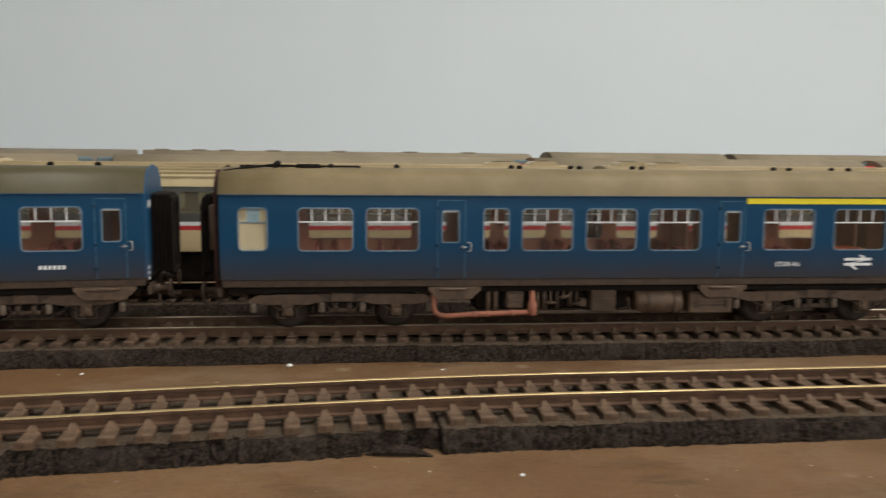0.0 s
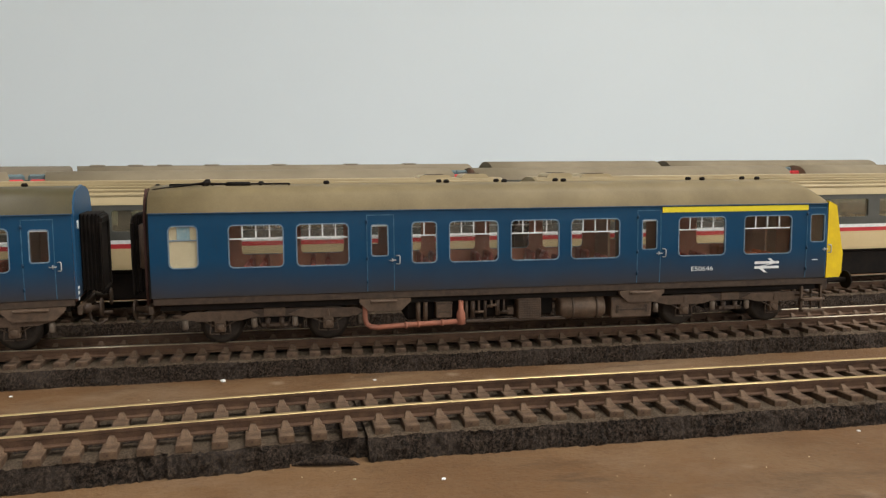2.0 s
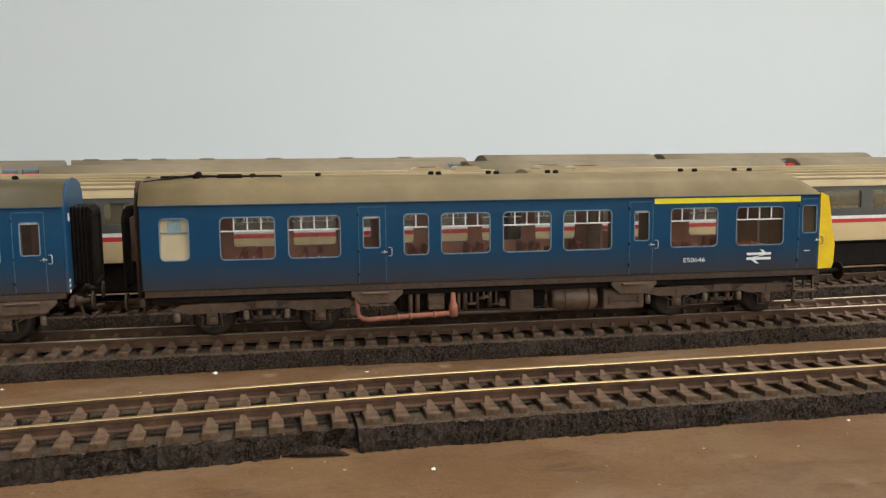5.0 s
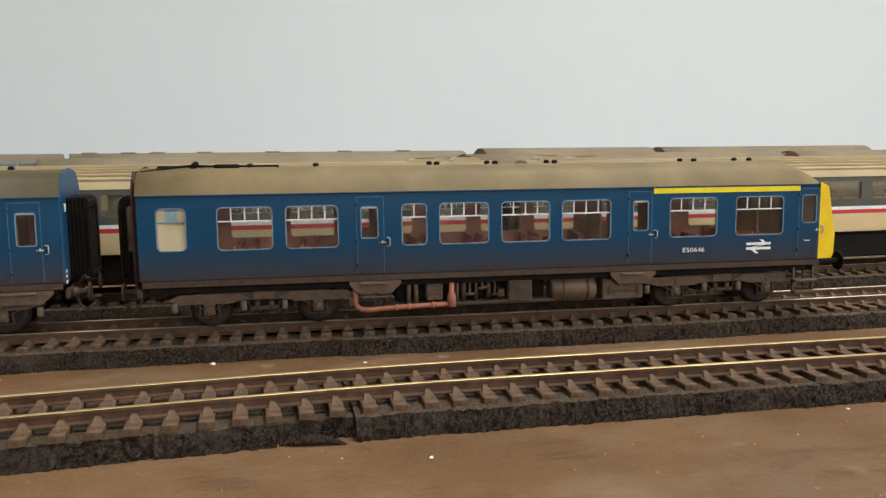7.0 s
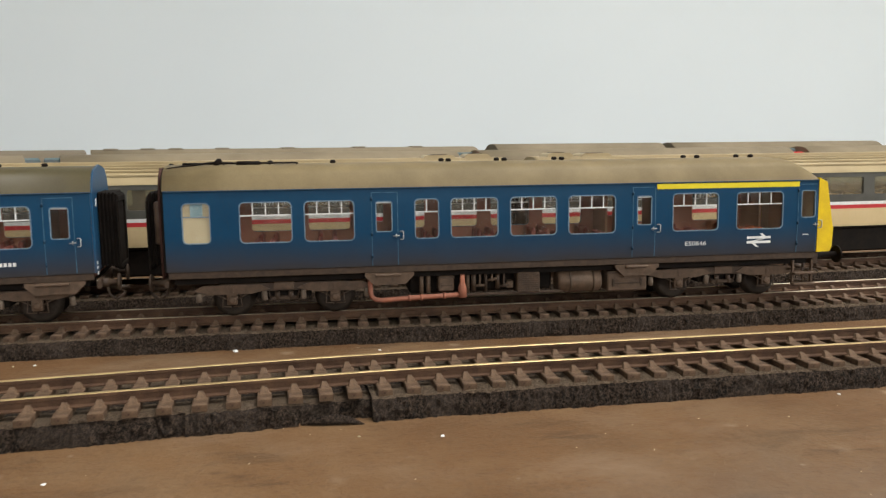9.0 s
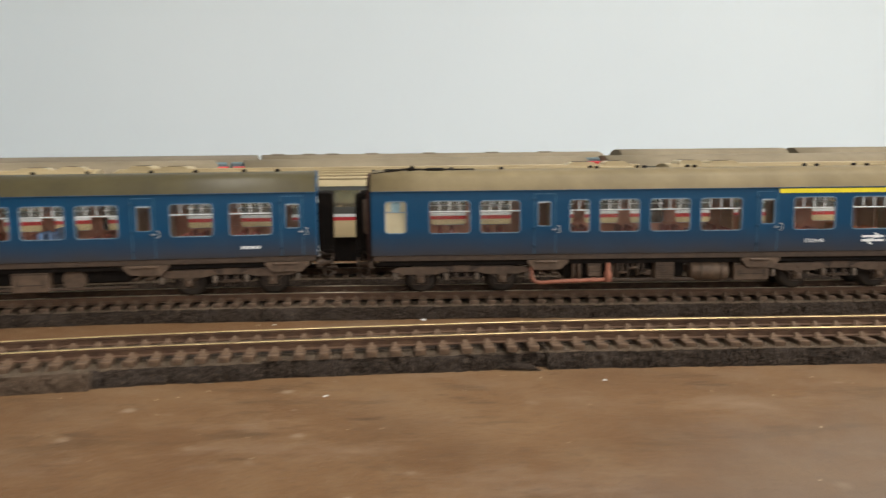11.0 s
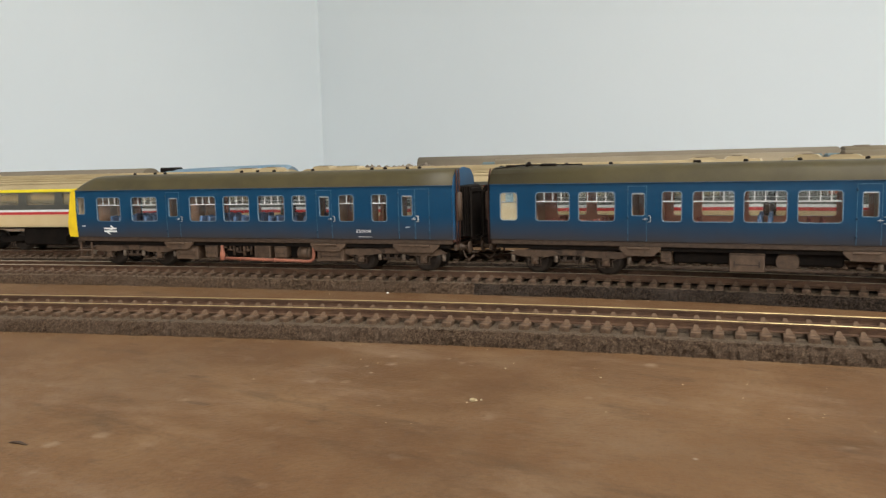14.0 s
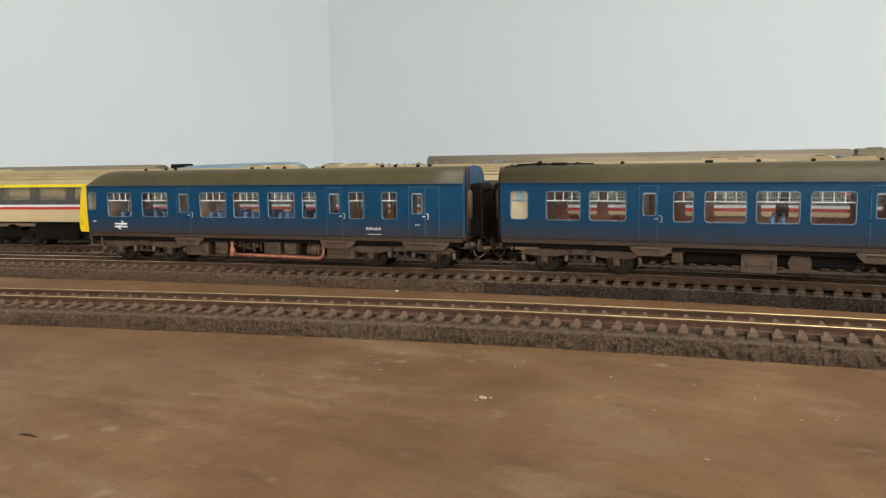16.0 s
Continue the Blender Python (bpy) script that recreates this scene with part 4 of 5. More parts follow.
                for z in (24.0, 25.8, 27.4):
                    mk.box(min(x + d * 0.7, x + d * 0.85), max(x + d * 0.7, x + d * 0.85), 0.9, 2.8, z, z + 0.9)
                mk.obj("data_panel", M_WHITE, end)
                mk = Shape()
                mk.box(min(x + d * 0.7, x + d * 0.95), max(x + d * 0.7, x + d * 0.95), 5.0, 6.6, 46, 48.4)
                mk.obj("warning_plate", M_WHITE, end)
    # roof fittings
    for x, y in spec["vents"]:
        v = Shape()
        zt = z1 + 0.15 + (top - z1 - 0.15) * (1 - abs((y - W / 2) / (W / 2)) ** 5.75) ** (1 / 1.6) - 0.45
        v.tube([(x - 0.95, y, zt + 0.8), (x - 0.6, y, zt + 0.9), (x + 0.5, y, zt + 0.95), (x + 0.85, y, zt + 0.9)], [0.4, 0.7, 0.72, 0.4], 12)
        v.tube([(x - 0.1, y, zt - 0.4), (x, y, zt + 0.5)], 0.4, 8)
        v.tube([(x + 0.75, y, zt + 0.9), (x + 1.0, y, zt + 0.9)], 0.25, 8)
        v.obj("roof_vent", M_DARK, roof)
    for xa in spec["roof_pipes"]:
        for y in (10.5,):
            zt = 58.2
            rp = Shape()
            rp.tube([(xa + 5, y, zt + 1.1), (xa + 42, y, zt + 1.1)], 0.33, 8)
            for u in (5, 18, 33, 42):
                rp.tube([(xa + u, y, zt - 1.2), (xa + u, y, zt + 1.3)], 0.35, 6)
            rp.tube([(xa + 22, y, zt + 1.0), (xa + 22.6, y, zt + 1.0), (xa + 29.4, y, zt + 1.0), (xa + 30, y, zt + 1.0)], [0.4, 0.85, 0.85, 0.4], 10)
            rp.tube([(xa - 0.9, y - 6.3, 54.6), (xa - 0.2, y - 5.6, 57.0), (xa + 0.8, y - 4.9, 57.8), (xa + 8, y - 2.4, 58.9), (xa + 15.5, y - 0.4, zt + 1.5), (xa + 17.5, y, zt + 1.3), (xa + 23, y, zt + 1.1)], 0.36, 8)
            rp.tube([(xa + 15.2, y - 0.3, zt + 0.4), (xa + 15.5, y - 0.3, zt + 1.0), (xa + 16.7, y - 0.3, zt + 2.0), (xa + 17.3, y - 0.3, zt + 2.3)], [0.6, 1.0, 1.0, 0.5], 10)
            rp.obj("roof_exhaust_pipe", M_DARK, roof, "thin sooty exhaust pipe on brackets")
    # inside
    base = {}
    for k, (a, b, mat) in enumerate(spec["seats"]):
        n = max(1, round((b - a) / 10.6))
        for j in range(n):
            x = a + (j + 0.5) * (b - a) / n
            for y in (2.2, W - 14.7):
                key = (j % 2, mat.name)
                mm = pose(x / 1000, y / 1000, ((24.2 if mat is M_SEATBLUE else 21.8) - R) / 1000)
                if key not in base:
                    base[key] = seat_shape(1 if j % 2 else -1).obj("seat", mat, car, drop=0)
                    base[key].matrix_basis = mm
                else:
                    shared("seat", base[key], car, mm)
    for x in spec["walls"]:
        w = Shape()
        w.box(x - 0.4, x + 0.4, 1.3, W / 2 - 3.5, 23, 50.5)
        w.box(x - 0.4, x + 0.4, W / 2 + 3.5, W - 1.3, 23, 50.5)
        w.obj("partition", M_INSIDE, car)
    # running gear and writing
    for c in spec["bogies"]:
        bogie(car, c, W)
    for a, b in spec["stripe"]:
        s = Shape()
        s.box(a, b, -0.3, 0.1, 48.5, 50.3)
        s.obj("cantrail_stripe", M_STRIPE, car, "bright yellow cantrail stripe")
    for text, x, z, h, w in spec["text"]:
        lettering("running_number", text, x, z, h, w, car, "small white running number", out(z) - 0.12)
    for x, z, w, h in spec["bars"]:
        s = Shape()
        s.box(x, x + w, out(z) - 0.1, out(z) + 0.1, z, z + h)
        s.obj("small_marking", M_WHITE, car)
    for a, b, c, d in spec["emblem"]:
        emblem(car, a, b, c, d, out(29) - 0.1)
    return car


def under_box(car, x0, x1, z0, z1, y0=1.8, y1=9.0, rib=True, name="equipment_box", mat=None):
    s = Shape()
    s.box(x0, x1, y0, y1, z0, z1, 0.35)
    o = s.obj(name, mat or M_BOX, car)
    if rib:
        r = Shape()
        w = x1 - x0
        r.box(x0 + w * 0.12, x1 - w * 0.12, y0 - 0.2, y0 + 0.1, z0 + (z1 - z0) * 0.35, z0 + (z1 - z0) * 0.42)
        r.box(x0 + w * 0.12, x0 + w * 0.17, y0 - 0.3, y0 + 0.1, z0 + (z1 - z0) * 0.25, z0 + (z1 - z0) * 0.6)
        r.box(x1 - w * 0.17, x1 - w * 0.12, y0 - 0.3, y0 + 0.1, z0 + (z1 - z0) * 0.25, z0 + (z1 - z0) * 0.6)
        r.box(x0 - 0.15, x1 + 0.15, y0 - 0.15, y0 + 0.5, z1 - 0.8, z1 - 0.3)
        r.obj("lid_trim", M_UNDER, o)
    return o


def grille(car, x0, x1, z0, z1, y=1.6):
    o = under_box(car, x0, x1, z0, z1, y, 9, False, "radiator")
    s = Shape()
    n = 9
    for k in range(n):
        z = z0 + 0.5 + (z1 - z0 - 1) * k / (n - 1)
        s.box(x0 + 0.4, x1 - 0.4, y - 0.16, y + 0.05, z - 0.13, z + 0.13)
    for k in range(n):
        u = x0 + 0.5 + (x1 - x0 - 1) * k / (n - 1)
        s.box(u - 0.1, u + 0.1, y - 0.12, y + 0.05, z0 + 0.4, z1 - 0.4)
    s.obj("mesh_grille", M_UNDER, o)


def tank(car, x0, x1, zc, r, y=5.2, mat=None):
    s = Shape()
    s.tube([(x0, y, zc), (x0 + 0.9, y, zc), (x1 - 0.9, y, zc), (x1, y, zc)], [r * 0.75, r, r, r * 0.75], 24)
    o = s.obj("fuel_tank", mat or M_BOX, car, "round dusty brown fuel tank")
    for u in (x0 + (x1 - x0) * 0.27, x0 + (x1 - x0) * 0.8):
        b = Shape()
        b.tube([(u - 0.35, y, zc), (u + 0.35, y, zc)], r + 0.22, 24)
        b.obj("tank_strap", M_UNDER, o)


def exhaust(car, xa, xb, d):
    """The rust-orange exhaust: down from the frame at xa, level, up into a stout end at xb."""
    y, z = 1.6, 12.6
    s = Shape()
    s.tube([(xa, y, 20), (xa, y, 15.6), (xa + d * 0.5, y, 13.9), (xa + d * 1.8, y, 12.9), (xa + d * 4, y, z)] + [(xa + (xb - xa) * k, y, z + 1.0 * k) for k in (0.3, 0.5, 0.7, 0.97)], 0.85, 12)
    o = s.obj("exhaust_pipe", M_COPPER, car, "rust-orange exhaust pipe")
    e = Shape()
    e.tube([(xb, y, 12.6), (xb, y, 12.7), (xb, y, 16.2), (xb, y, 17.6), (xb, y, 20.5)], [1.3, 1.55, 1.45, 0.9, 0.8], 14)
    e.obj("exhaust_elbow", M_COPPER, o)
    for k in (0.42, 0.55, 0.8):
        c = Shape()
        x = xa + (xb - xa) * k
        c.tube([(x - 0.45, y, z + k), (x + 0.45, y, z + k)], 1.1, 12)
        c.obj("pipe_clamp", M_COPPER, o)


def clutter(car, x0, x1, seed):
    """Engine parts hung between the frames: cylinders, pipes, brackets."""
    g = random.Random(seed)
    n = int((x1 - x0) / 2.0)
    for k in range(n):
        x = x0 + (k + 0.5) * (x1 - x0) / n
        s = Shape()
        t = g.random()
        z = g.uniform(15.5, 18.5)
        if t < 0.35:
            s.tube([(x, 4, 20.5), (x, 4, z - 2.5)], g.uniform(0.5, 0.9), 10)
        elif t < 0.7:
            w = g.uniform(0.7, 1.6)
            s.box(x - w, x + w, 3.2, 6, z - 1.2, z + 1.4, 0.2)
        else:
            s.tube([(x - 1.6, 3.4, z), (x + 1.6, 3.4, z + g.uniform(-0.8, 0.8))], 0.5, 8)
            s.box(x - 0.3, x + 0.3, 3.2, 5, z - 0.5, 20.5)
        s.obj("engine_part", M_BOX if g.random() < 0.4 else M_UNDER, car)


def engine(car, x0, x1, z0=13.5):
    s = Shape()
    s.box(x0, x1, 7, 29.5, z0, 20.4, 0.8)
    s.obj("engine_block", M_DARK, car)
    t = Shape()
    t.box(x0 - 4, x1 + 3, 2.4, 3.2, 12.7, 13.8, 0.2)
    t.obj("lower_rail", M_UNDER, car)


# ---- trains on the other tracks ----


def coach(m, length, label, livery, group, windows=True, bare=False):
    """A main-line coach in plain liveries. livery: dict of body, band, roof, end materials and the stripes."""
    W = 36.0
    car = thing("railway_coach", m, label, "coach", group)
    z0, z1, top = 24.9, 50.2, livery.get("top", 60.0)
    hs = []
    if windows:
        n = int((length - 34) / 26)
        pitch = (length - 34) / n
        hs = [(17 + k * pitch + 3, 17 + (k + 1) * pitch - 3, 40.0, 48.2, 1.2) for k in range(n)]
    sheet, out = side_sheet(0, length, z0, z1, hs, 0.5, 1.0, livery["bands"])
    sheet.obj("body_side", livery["mats"], car)
    flip(sheet, W).obj("body_side", livery["mats"], car)
    roof = roof_sheet(0, length, W, z1 + 0.1, top, None, 14, 0.3, 2.1).obj("roof", livery["roof"], car)
    for y in livery.get("ribs", ()):
        r = Shape()
        z = z1 + 0.1 + (top - z1 - 0.1) * (1 - abs((y - W / 2) / (W / 2 + 0.3)) ** (2.1 / 0.8)) ** (1 / 1.6)
        r.box(1, length - 1, y - 0.28, y + 0.28, z - 0.6, z + 0.22, 0.1)
        r.obj("roof_rib", livery["roof"], roof)
    if livery.get("cantrail"):
        for y in (-0.55, W + 0.2):
            s = Shape()
            s.box(0.5, length - 0.5, y, y + 0.35, z1 - 1.8, z1 + 0.1)
            s.obj("cantrail_stripe", livery["cantrail"], car)
    for x, d in ((0, -1), (length, 1)):
        e = Shape()
        poly = [(0, z0), (W, z0), (W, z1), (W - 1.8, z1 + (top - z1) * 0.3), (W - 7, z1 + (top - z1) * 0.75), (W / 2, top - 0.1), (7, z1 + (top - z1) * 0.75), (1.8, z1 + (top - z1) * 0.3), (0, z1)]
        n = len(poly)
        xa, xb = (x + 0.05, x + 0.8) if d < 0 else (x - 0.8, x - 0.05)
        e.add([(xa, y, z) for y, z in poly] + [(xb, y, z) for y, z in poly], [tuple(range(n)), tuple(range(2 * n - 1, n - 1, -1))] + [(i, (i + 1) % n, (i + 1) % n + n, i + n) for i in range(n)])
        e.obj("end_panel", livery["end"], car)
        g = Shape()
        gl, gt = livery.get("gangway_size", (5, 47.5))
        g.box(min(x, x + d * gl), max(x, x + d * gl), W / 2 - 9, W / 2 + 9, z0, gt, 0.8)
        g.obj("gangway", livery.get("gangway", M_DARK), car)
        if livery.get("hood"):
            g = Shape()
            g.box(min(x, x + d * 10.5), max(x, x + d * 10.5), W / 2 + 1, W / 2 + 13, 44, 58.2, 1.2)
            g.obj("gangway_hood", livery["hood"], car)
    if windows:
        for h in hs:
            for y in (0.45, W - 0.75):
                p = Shape()
                p.box(h[0] - 0.3, h[1] + 0.3, y, y + 0.3, h[2] - 0.3, h[3] + 0.3)
                pane = p.obj("window_pane", M_SMOKED, car)
                pane.visible_shadow = False
        first = None
        for k in range(int((length - 40) / 13)):
            for y in (2.5, W - 15):
                mm = pose((22 + 13 * k) / 1000, y / 1000, 0.019)
                if first is None:
                    first = seat_shape(1).obj("seat", M_CREAM_IN, car, drop=0)
                    first.matrix_basis = mm
                else:
                    shared("seat", first, car, mm)
    f = Shape()
    f.box(1, length - 1, 1.2, W - 1.2, z0 - 1.2, z0 + 8 if not windows else z0 + 4, 0.3)
    f.obj("underframe", M_DARK, car)
    # broad black boxes, added to keep the space under the floor dark
    for a, b in ((0.27, 0.48), (0.5, 0.73)):
        u = Shape()
        u.box(length * a, length * b, 2, W - 2, 12.5, z0 - 1, 0.8)
        u.obj("equipment_box", M_DARK, car)
    for c in (48, length - 48):
        for d in (-17, 17):
            wheelset(car, c + d, W)
        for y in (4.0, W - 5.2):
            s = Shape()
            s.prism([(c - 26, 15.5), (c - 22, 18.5), (c + 22, 18.5), (c + 26, 15.5), (c + 9, 14.2), (c - 9, 14.2)], y, y + 1.2)
            s.obj("bogie_frame", M_DARK, car)
    for x0, x1, h in livery.get("pods", ()):
        s = Shape()
        xm = 2.5
        q = top - 0.4
        s.prism([(x0, q - 1.2), (x0 + 0.4, q - 0.2 + h * 0.5), (x0 + 1.2, q - 0.1 + h * 0.85), (x0 + xm, q + h), (x1 - xm, q + h), (x1 - 1.2, q - 0.1 + h * 0.85), (x1 - 0.4, q - 0.2 + h * 0.5), (x1, q - 1.2)], W / 2 - 7, W / 2 + 6)
        s.obj("roof_pod", livery["roof"], roof)
        t = Shape()
        t.box(x0 + 4, x1 - 4, W / 2 - 6, W / 2 + 5, top - 0.4 + h, top - 0.1 + h, 0.1)
        t.obj("pod_lid", M_UNDER, roof)
    for x in livery.get("domes", ()):
        s = Shape()
        s.box(x - 5.5, x + 5.5, W / 2 - 6, W / 2 + 4, top - 1.2, top + 0.75, 0.7)
        s.obj("roof_vent", M_DARKROOF, roof)
    return car


def coach_pose(line, i, length, width=36.0, lift=0.0):
    """The pose of a coach whose left end stands at index i of a line, with its bogies set on the curve."""
    a, b = line[along(line, i, 0.048)], line[along(line, i, length / 1000 - 0.048)]
    d = (b - a) / np.hypot(*(b - a))
    p = a - d * 0.048 + np.array([d[1], -d[0]]) * width / 2000
    return pose(p[0], p[1], RAIL + lift, 0, 0, math.degrees(math.atan2(d[1], d[0])))


def open_wagon(m, length, seed):
    """A low open wagon heaped with rubble."""
    W = 34.0
    w = thing("open_wagon", m, "dark open goods wagon heaped with grey rubble", "wagon", "goods wagons")
    s = Shape()
    s.box(0, length, 0, W, 20, 23, 0.4)
    for a in ((0, length, 0, 1.2), (0, length, W - 1.2, W), (0, 1.2, 1.2, W - 1.2), (length - 1.2, length, 1.2, W - 1.2)):
        s.box(*a, 23, 48)
    s.obj("wagon_body", M_DARKROOF, w)
    g = Shape()
    nx, ny = 100, 22
    vs = []
    for i in range(nx):
        for j in range(ny):
            x, y = 1.2 + (length - 2.4) * i / (nx - 1), 1.2 + (W - 2.4) * j / (ny - 1)
            u, v = 2 * i / (nx - 1) - 1, 2 * j / (ny - 1) - 1
            q = Vector((x / 9 + seed, y / 9, 0))
            h = 46.6 + 9.5 * (1 - abs(u) ** 6) * (1 - v * v) ** 0.7 + 3.6 * noise.noise(q) + 2.6 * noise.noise(q * 3) + 1.6 * noise.noise(q * 7)
            vs.append((x, y, h))
    g.add(vs, [(i * ny + j, (i + 1) * ny + j, (i + 1) * ny + j + 1, i * ny + j + 1) for i in range(nx - 1) for j in range(ny - 1)])
    tagged(g.obj("rubble_load", M_LOADROCK, w), "heaped grey-brown rubble", kind="stuff")
    for c in (18, length - 18):
        wheelset(w, c, W, 5.5)
    return w


def diesel(m, length):
    """A blue locomotive, of which the roof and cab tops show over the train in front."""
    W = 35.0
    w = thing("diesel_locomotive", m, "pale blue diesel locomotive with a worn curved roof", "locomotive")
    sheet, out = side_sheet(0, length, 20, 48.5, [(8, 17, 38, 46), (length - 17, length - 8, 38, 46)], 0.4)
    sheet.obj("body_side", M_PALEBLUE, w)
    flip(sheet, W).obj("body_side", M_PALEBLUE, w)
    xs = [0, 4, 9, length * 0.3, length * 0.6, length - 12, length - 4, length]
    hs = [54, 57.5, 58.4, 59.2, 59.9, 60.3, 60.0, 58]
    s = Shape()
    n = 13
    vs = []
    for x, h in zip(xs, hs):
        for i in range(n):
            v = -1 + 2 * i / (n - 1)
            vs.append((x, W / 2 + v * W / 2, 48.5 + (h - 48.5) * (1 - abs(v) ** 2.2) ** 0.6))
    s.add(vs, [(i * n + j, (i + 1) * n + j, (i + 1) * n + j + 1, i * n + j + 1) for i in range(len(xs) - 1) for j in range(n - 1)], 0, True)
    s.caps(0, n, (len(xs) - 1) * n, 0)
    roof = s.obj("roof", M_PALEBLUE, w)
    t = Shape()
    t.box(0.5, 13, W / 2 - 8, W / 2 + 8, 54.5, 60.2, 0.8)
    t.obj("exhaust_stack", M_DARK, roof)
    for x in (0, length):
        e = Shape()
        e.box(x - 0.6, x + 0.6, 0.5, W - 0.5, 20, 48.5)
        e.obj("end_panel", M_YELLOW, w)
    f = Shape()
    f.box(2, length - 2, 3, W - 3, 15, 20, 0.5)
    f.obj("underframe", M_DARK, w)
    for c in (22, length / 2, length - 22):
        wheelset(w, c, W)
    return w


# ---- build ----
build_room()
# the sleepers of the front track bunch up and spread out a little where two lengths of it meet
FRONT_SLEEPERS = [0.7203 - 0.00715 * k for k in range(100, -1, -1)] + [0.7203 + 0.00757 * k for k in range(1, 9)] + [0.7809 + 0.0073 * k for k in range(1, 70)]
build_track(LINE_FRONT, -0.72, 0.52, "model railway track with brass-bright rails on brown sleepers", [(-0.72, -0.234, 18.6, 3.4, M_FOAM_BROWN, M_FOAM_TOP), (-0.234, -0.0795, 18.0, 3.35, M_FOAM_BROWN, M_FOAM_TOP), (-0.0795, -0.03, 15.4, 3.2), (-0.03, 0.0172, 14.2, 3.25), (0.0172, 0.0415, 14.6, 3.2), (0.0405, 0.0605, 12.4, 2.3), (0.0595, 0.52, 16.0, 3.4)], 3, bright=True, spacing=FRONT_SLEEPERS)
build_track(LINE_TRAIN, -0.85, 0.60, "model railway track under the blue train, dark brown sleepers", [(-0.85, -0.26, 16.0, 3.4, M_FOAM_BROWN, M_FOAM_TOP), (-0.26, -0.02, 16.0, 3.4), (-0.02, 0.06, 16.2, 3.4), (0.06, 0.60, 17.2, 3.4)], 11)
build_track(LINE_IC, -0.85, 0.60, "model railway track under the beige coaches", [(-0.85, 0.60, 17.5, 3.75)], 23)
build_track(LINE_BACK, -1.15, 0.80, "model railway track on thick underlay, holding stored stock", [(-1.15, 0.80, 17.5, 3.75)], 31, False, 0.0025)
build_track(LINE_FAR, -0.60, 0.80, "model railway track on raised underlay under stored coaches", [(-0.60, 0.80, 17.5, 3.75)], 37, False, 0.006)

CAR_A = dict(
    x0=0.0, x1=227.2, cab="R", roof=M_ROOF, dark_end="L", pipes="L", grab=True,
    big=[(23.5, 40.1), (44.2, 60.4), (92.8, 108.9), (113.3, 129.5), (133.8, 150.6), (171.7, 188.7), (195.7, 213.4)], small=[(80.6, 88.6)], toilet=[(5.6, 14.2)],
    doorwin=[(67.6, 72.9), (158.6, 163.8)], cabwin=[(220.6, 226.0)], doors=[(66.2, 74.8, 1), (157.0, 165.2, 1), (219.3, 226.8, 1)],
    steps=[(62.5, 81), (150, 168)], stripe=[(165.8, 219.6)], text=[("E50646", 176.6, 28.3, 1.5, 7.9)], bars=[(221.6, 31.0, 2.2, 0.4)], emblem=[(200.0, 209.1, 27.1, 32.3)],
    vents=[(32.8, 16), (54, 15), (92.6, 20), (94.4, 15), (112.9, 20), (114.6, 15), (134.4, 20), (135.8, 15), (184.7, 20), (187.6, 15), (205.9, 20), (208.9, 15)], roof_pipes=[0.0],
    seats=[(20, 62, M_SEATRED), (79, 150, M_SEATRED), (168, 192, M_SEATRED), (194, 216, M_SEATORANGE)], walls=[16.5, 64.5, 76.5, 155.5, 167, 217.5], bogies=[36.5, 193.5])
CAR_B = dict(
    x0=0.0, x1=228.0, cab="", roof=M_ROOF_OLIVE, dark_end="L", pipes="L", grab=True,
    big=[(22.7, 38.8), (43.0, 59.5), (92.9, 109.6), (113.4, 130.0), (134.0, 150.4), (170.2, 187.0), (193.4, 210.4)], small=[(80.0, 88.3)], toilet=[(5.2, 13.7)],
    doorwin=[(67.0, 72.6), (157.3, 163.0), (216.0, 221.4)], cabwin=[], doors=[(65.3, 73.4, 1), (155.4, 164.2, 1), (214.0, 222.8, 1)],
    steps=[(60.5, 80.5), (150, 170), (206, 226)], stripe=[], text=[], bars=[(197.9, 28.0, 0.9, 1.2), (199.2, 28.0, 0.9, 1.2), (200.5, 28.0, 0.9, 1.2), (201.8, 28.0, 0.9, 1.2), (203.1, 28.0, 0.9, 1.2), (204.4, 28.0, 0.9, 1.2)], emblem=[],
    vents=[(32.8, 18), (54, 18), (91.4, 22), (93.7, 14), (113, 18), (134.5, 18), (160, 18), (178, 18), (198, 18), (212, 18)], roof_pipes=[0.0],
    seats=[(20, 62, M_SEATRED), (79, 112, M_SEATRED), (112, 131, M_SEATBLUE), (131, 152, M_SEATRED), (166, 210, M_SEATRED)], walls=[16.5, 63.5, 76, 152.5, 165, 211.5], bogies=[37.5, 192.5])
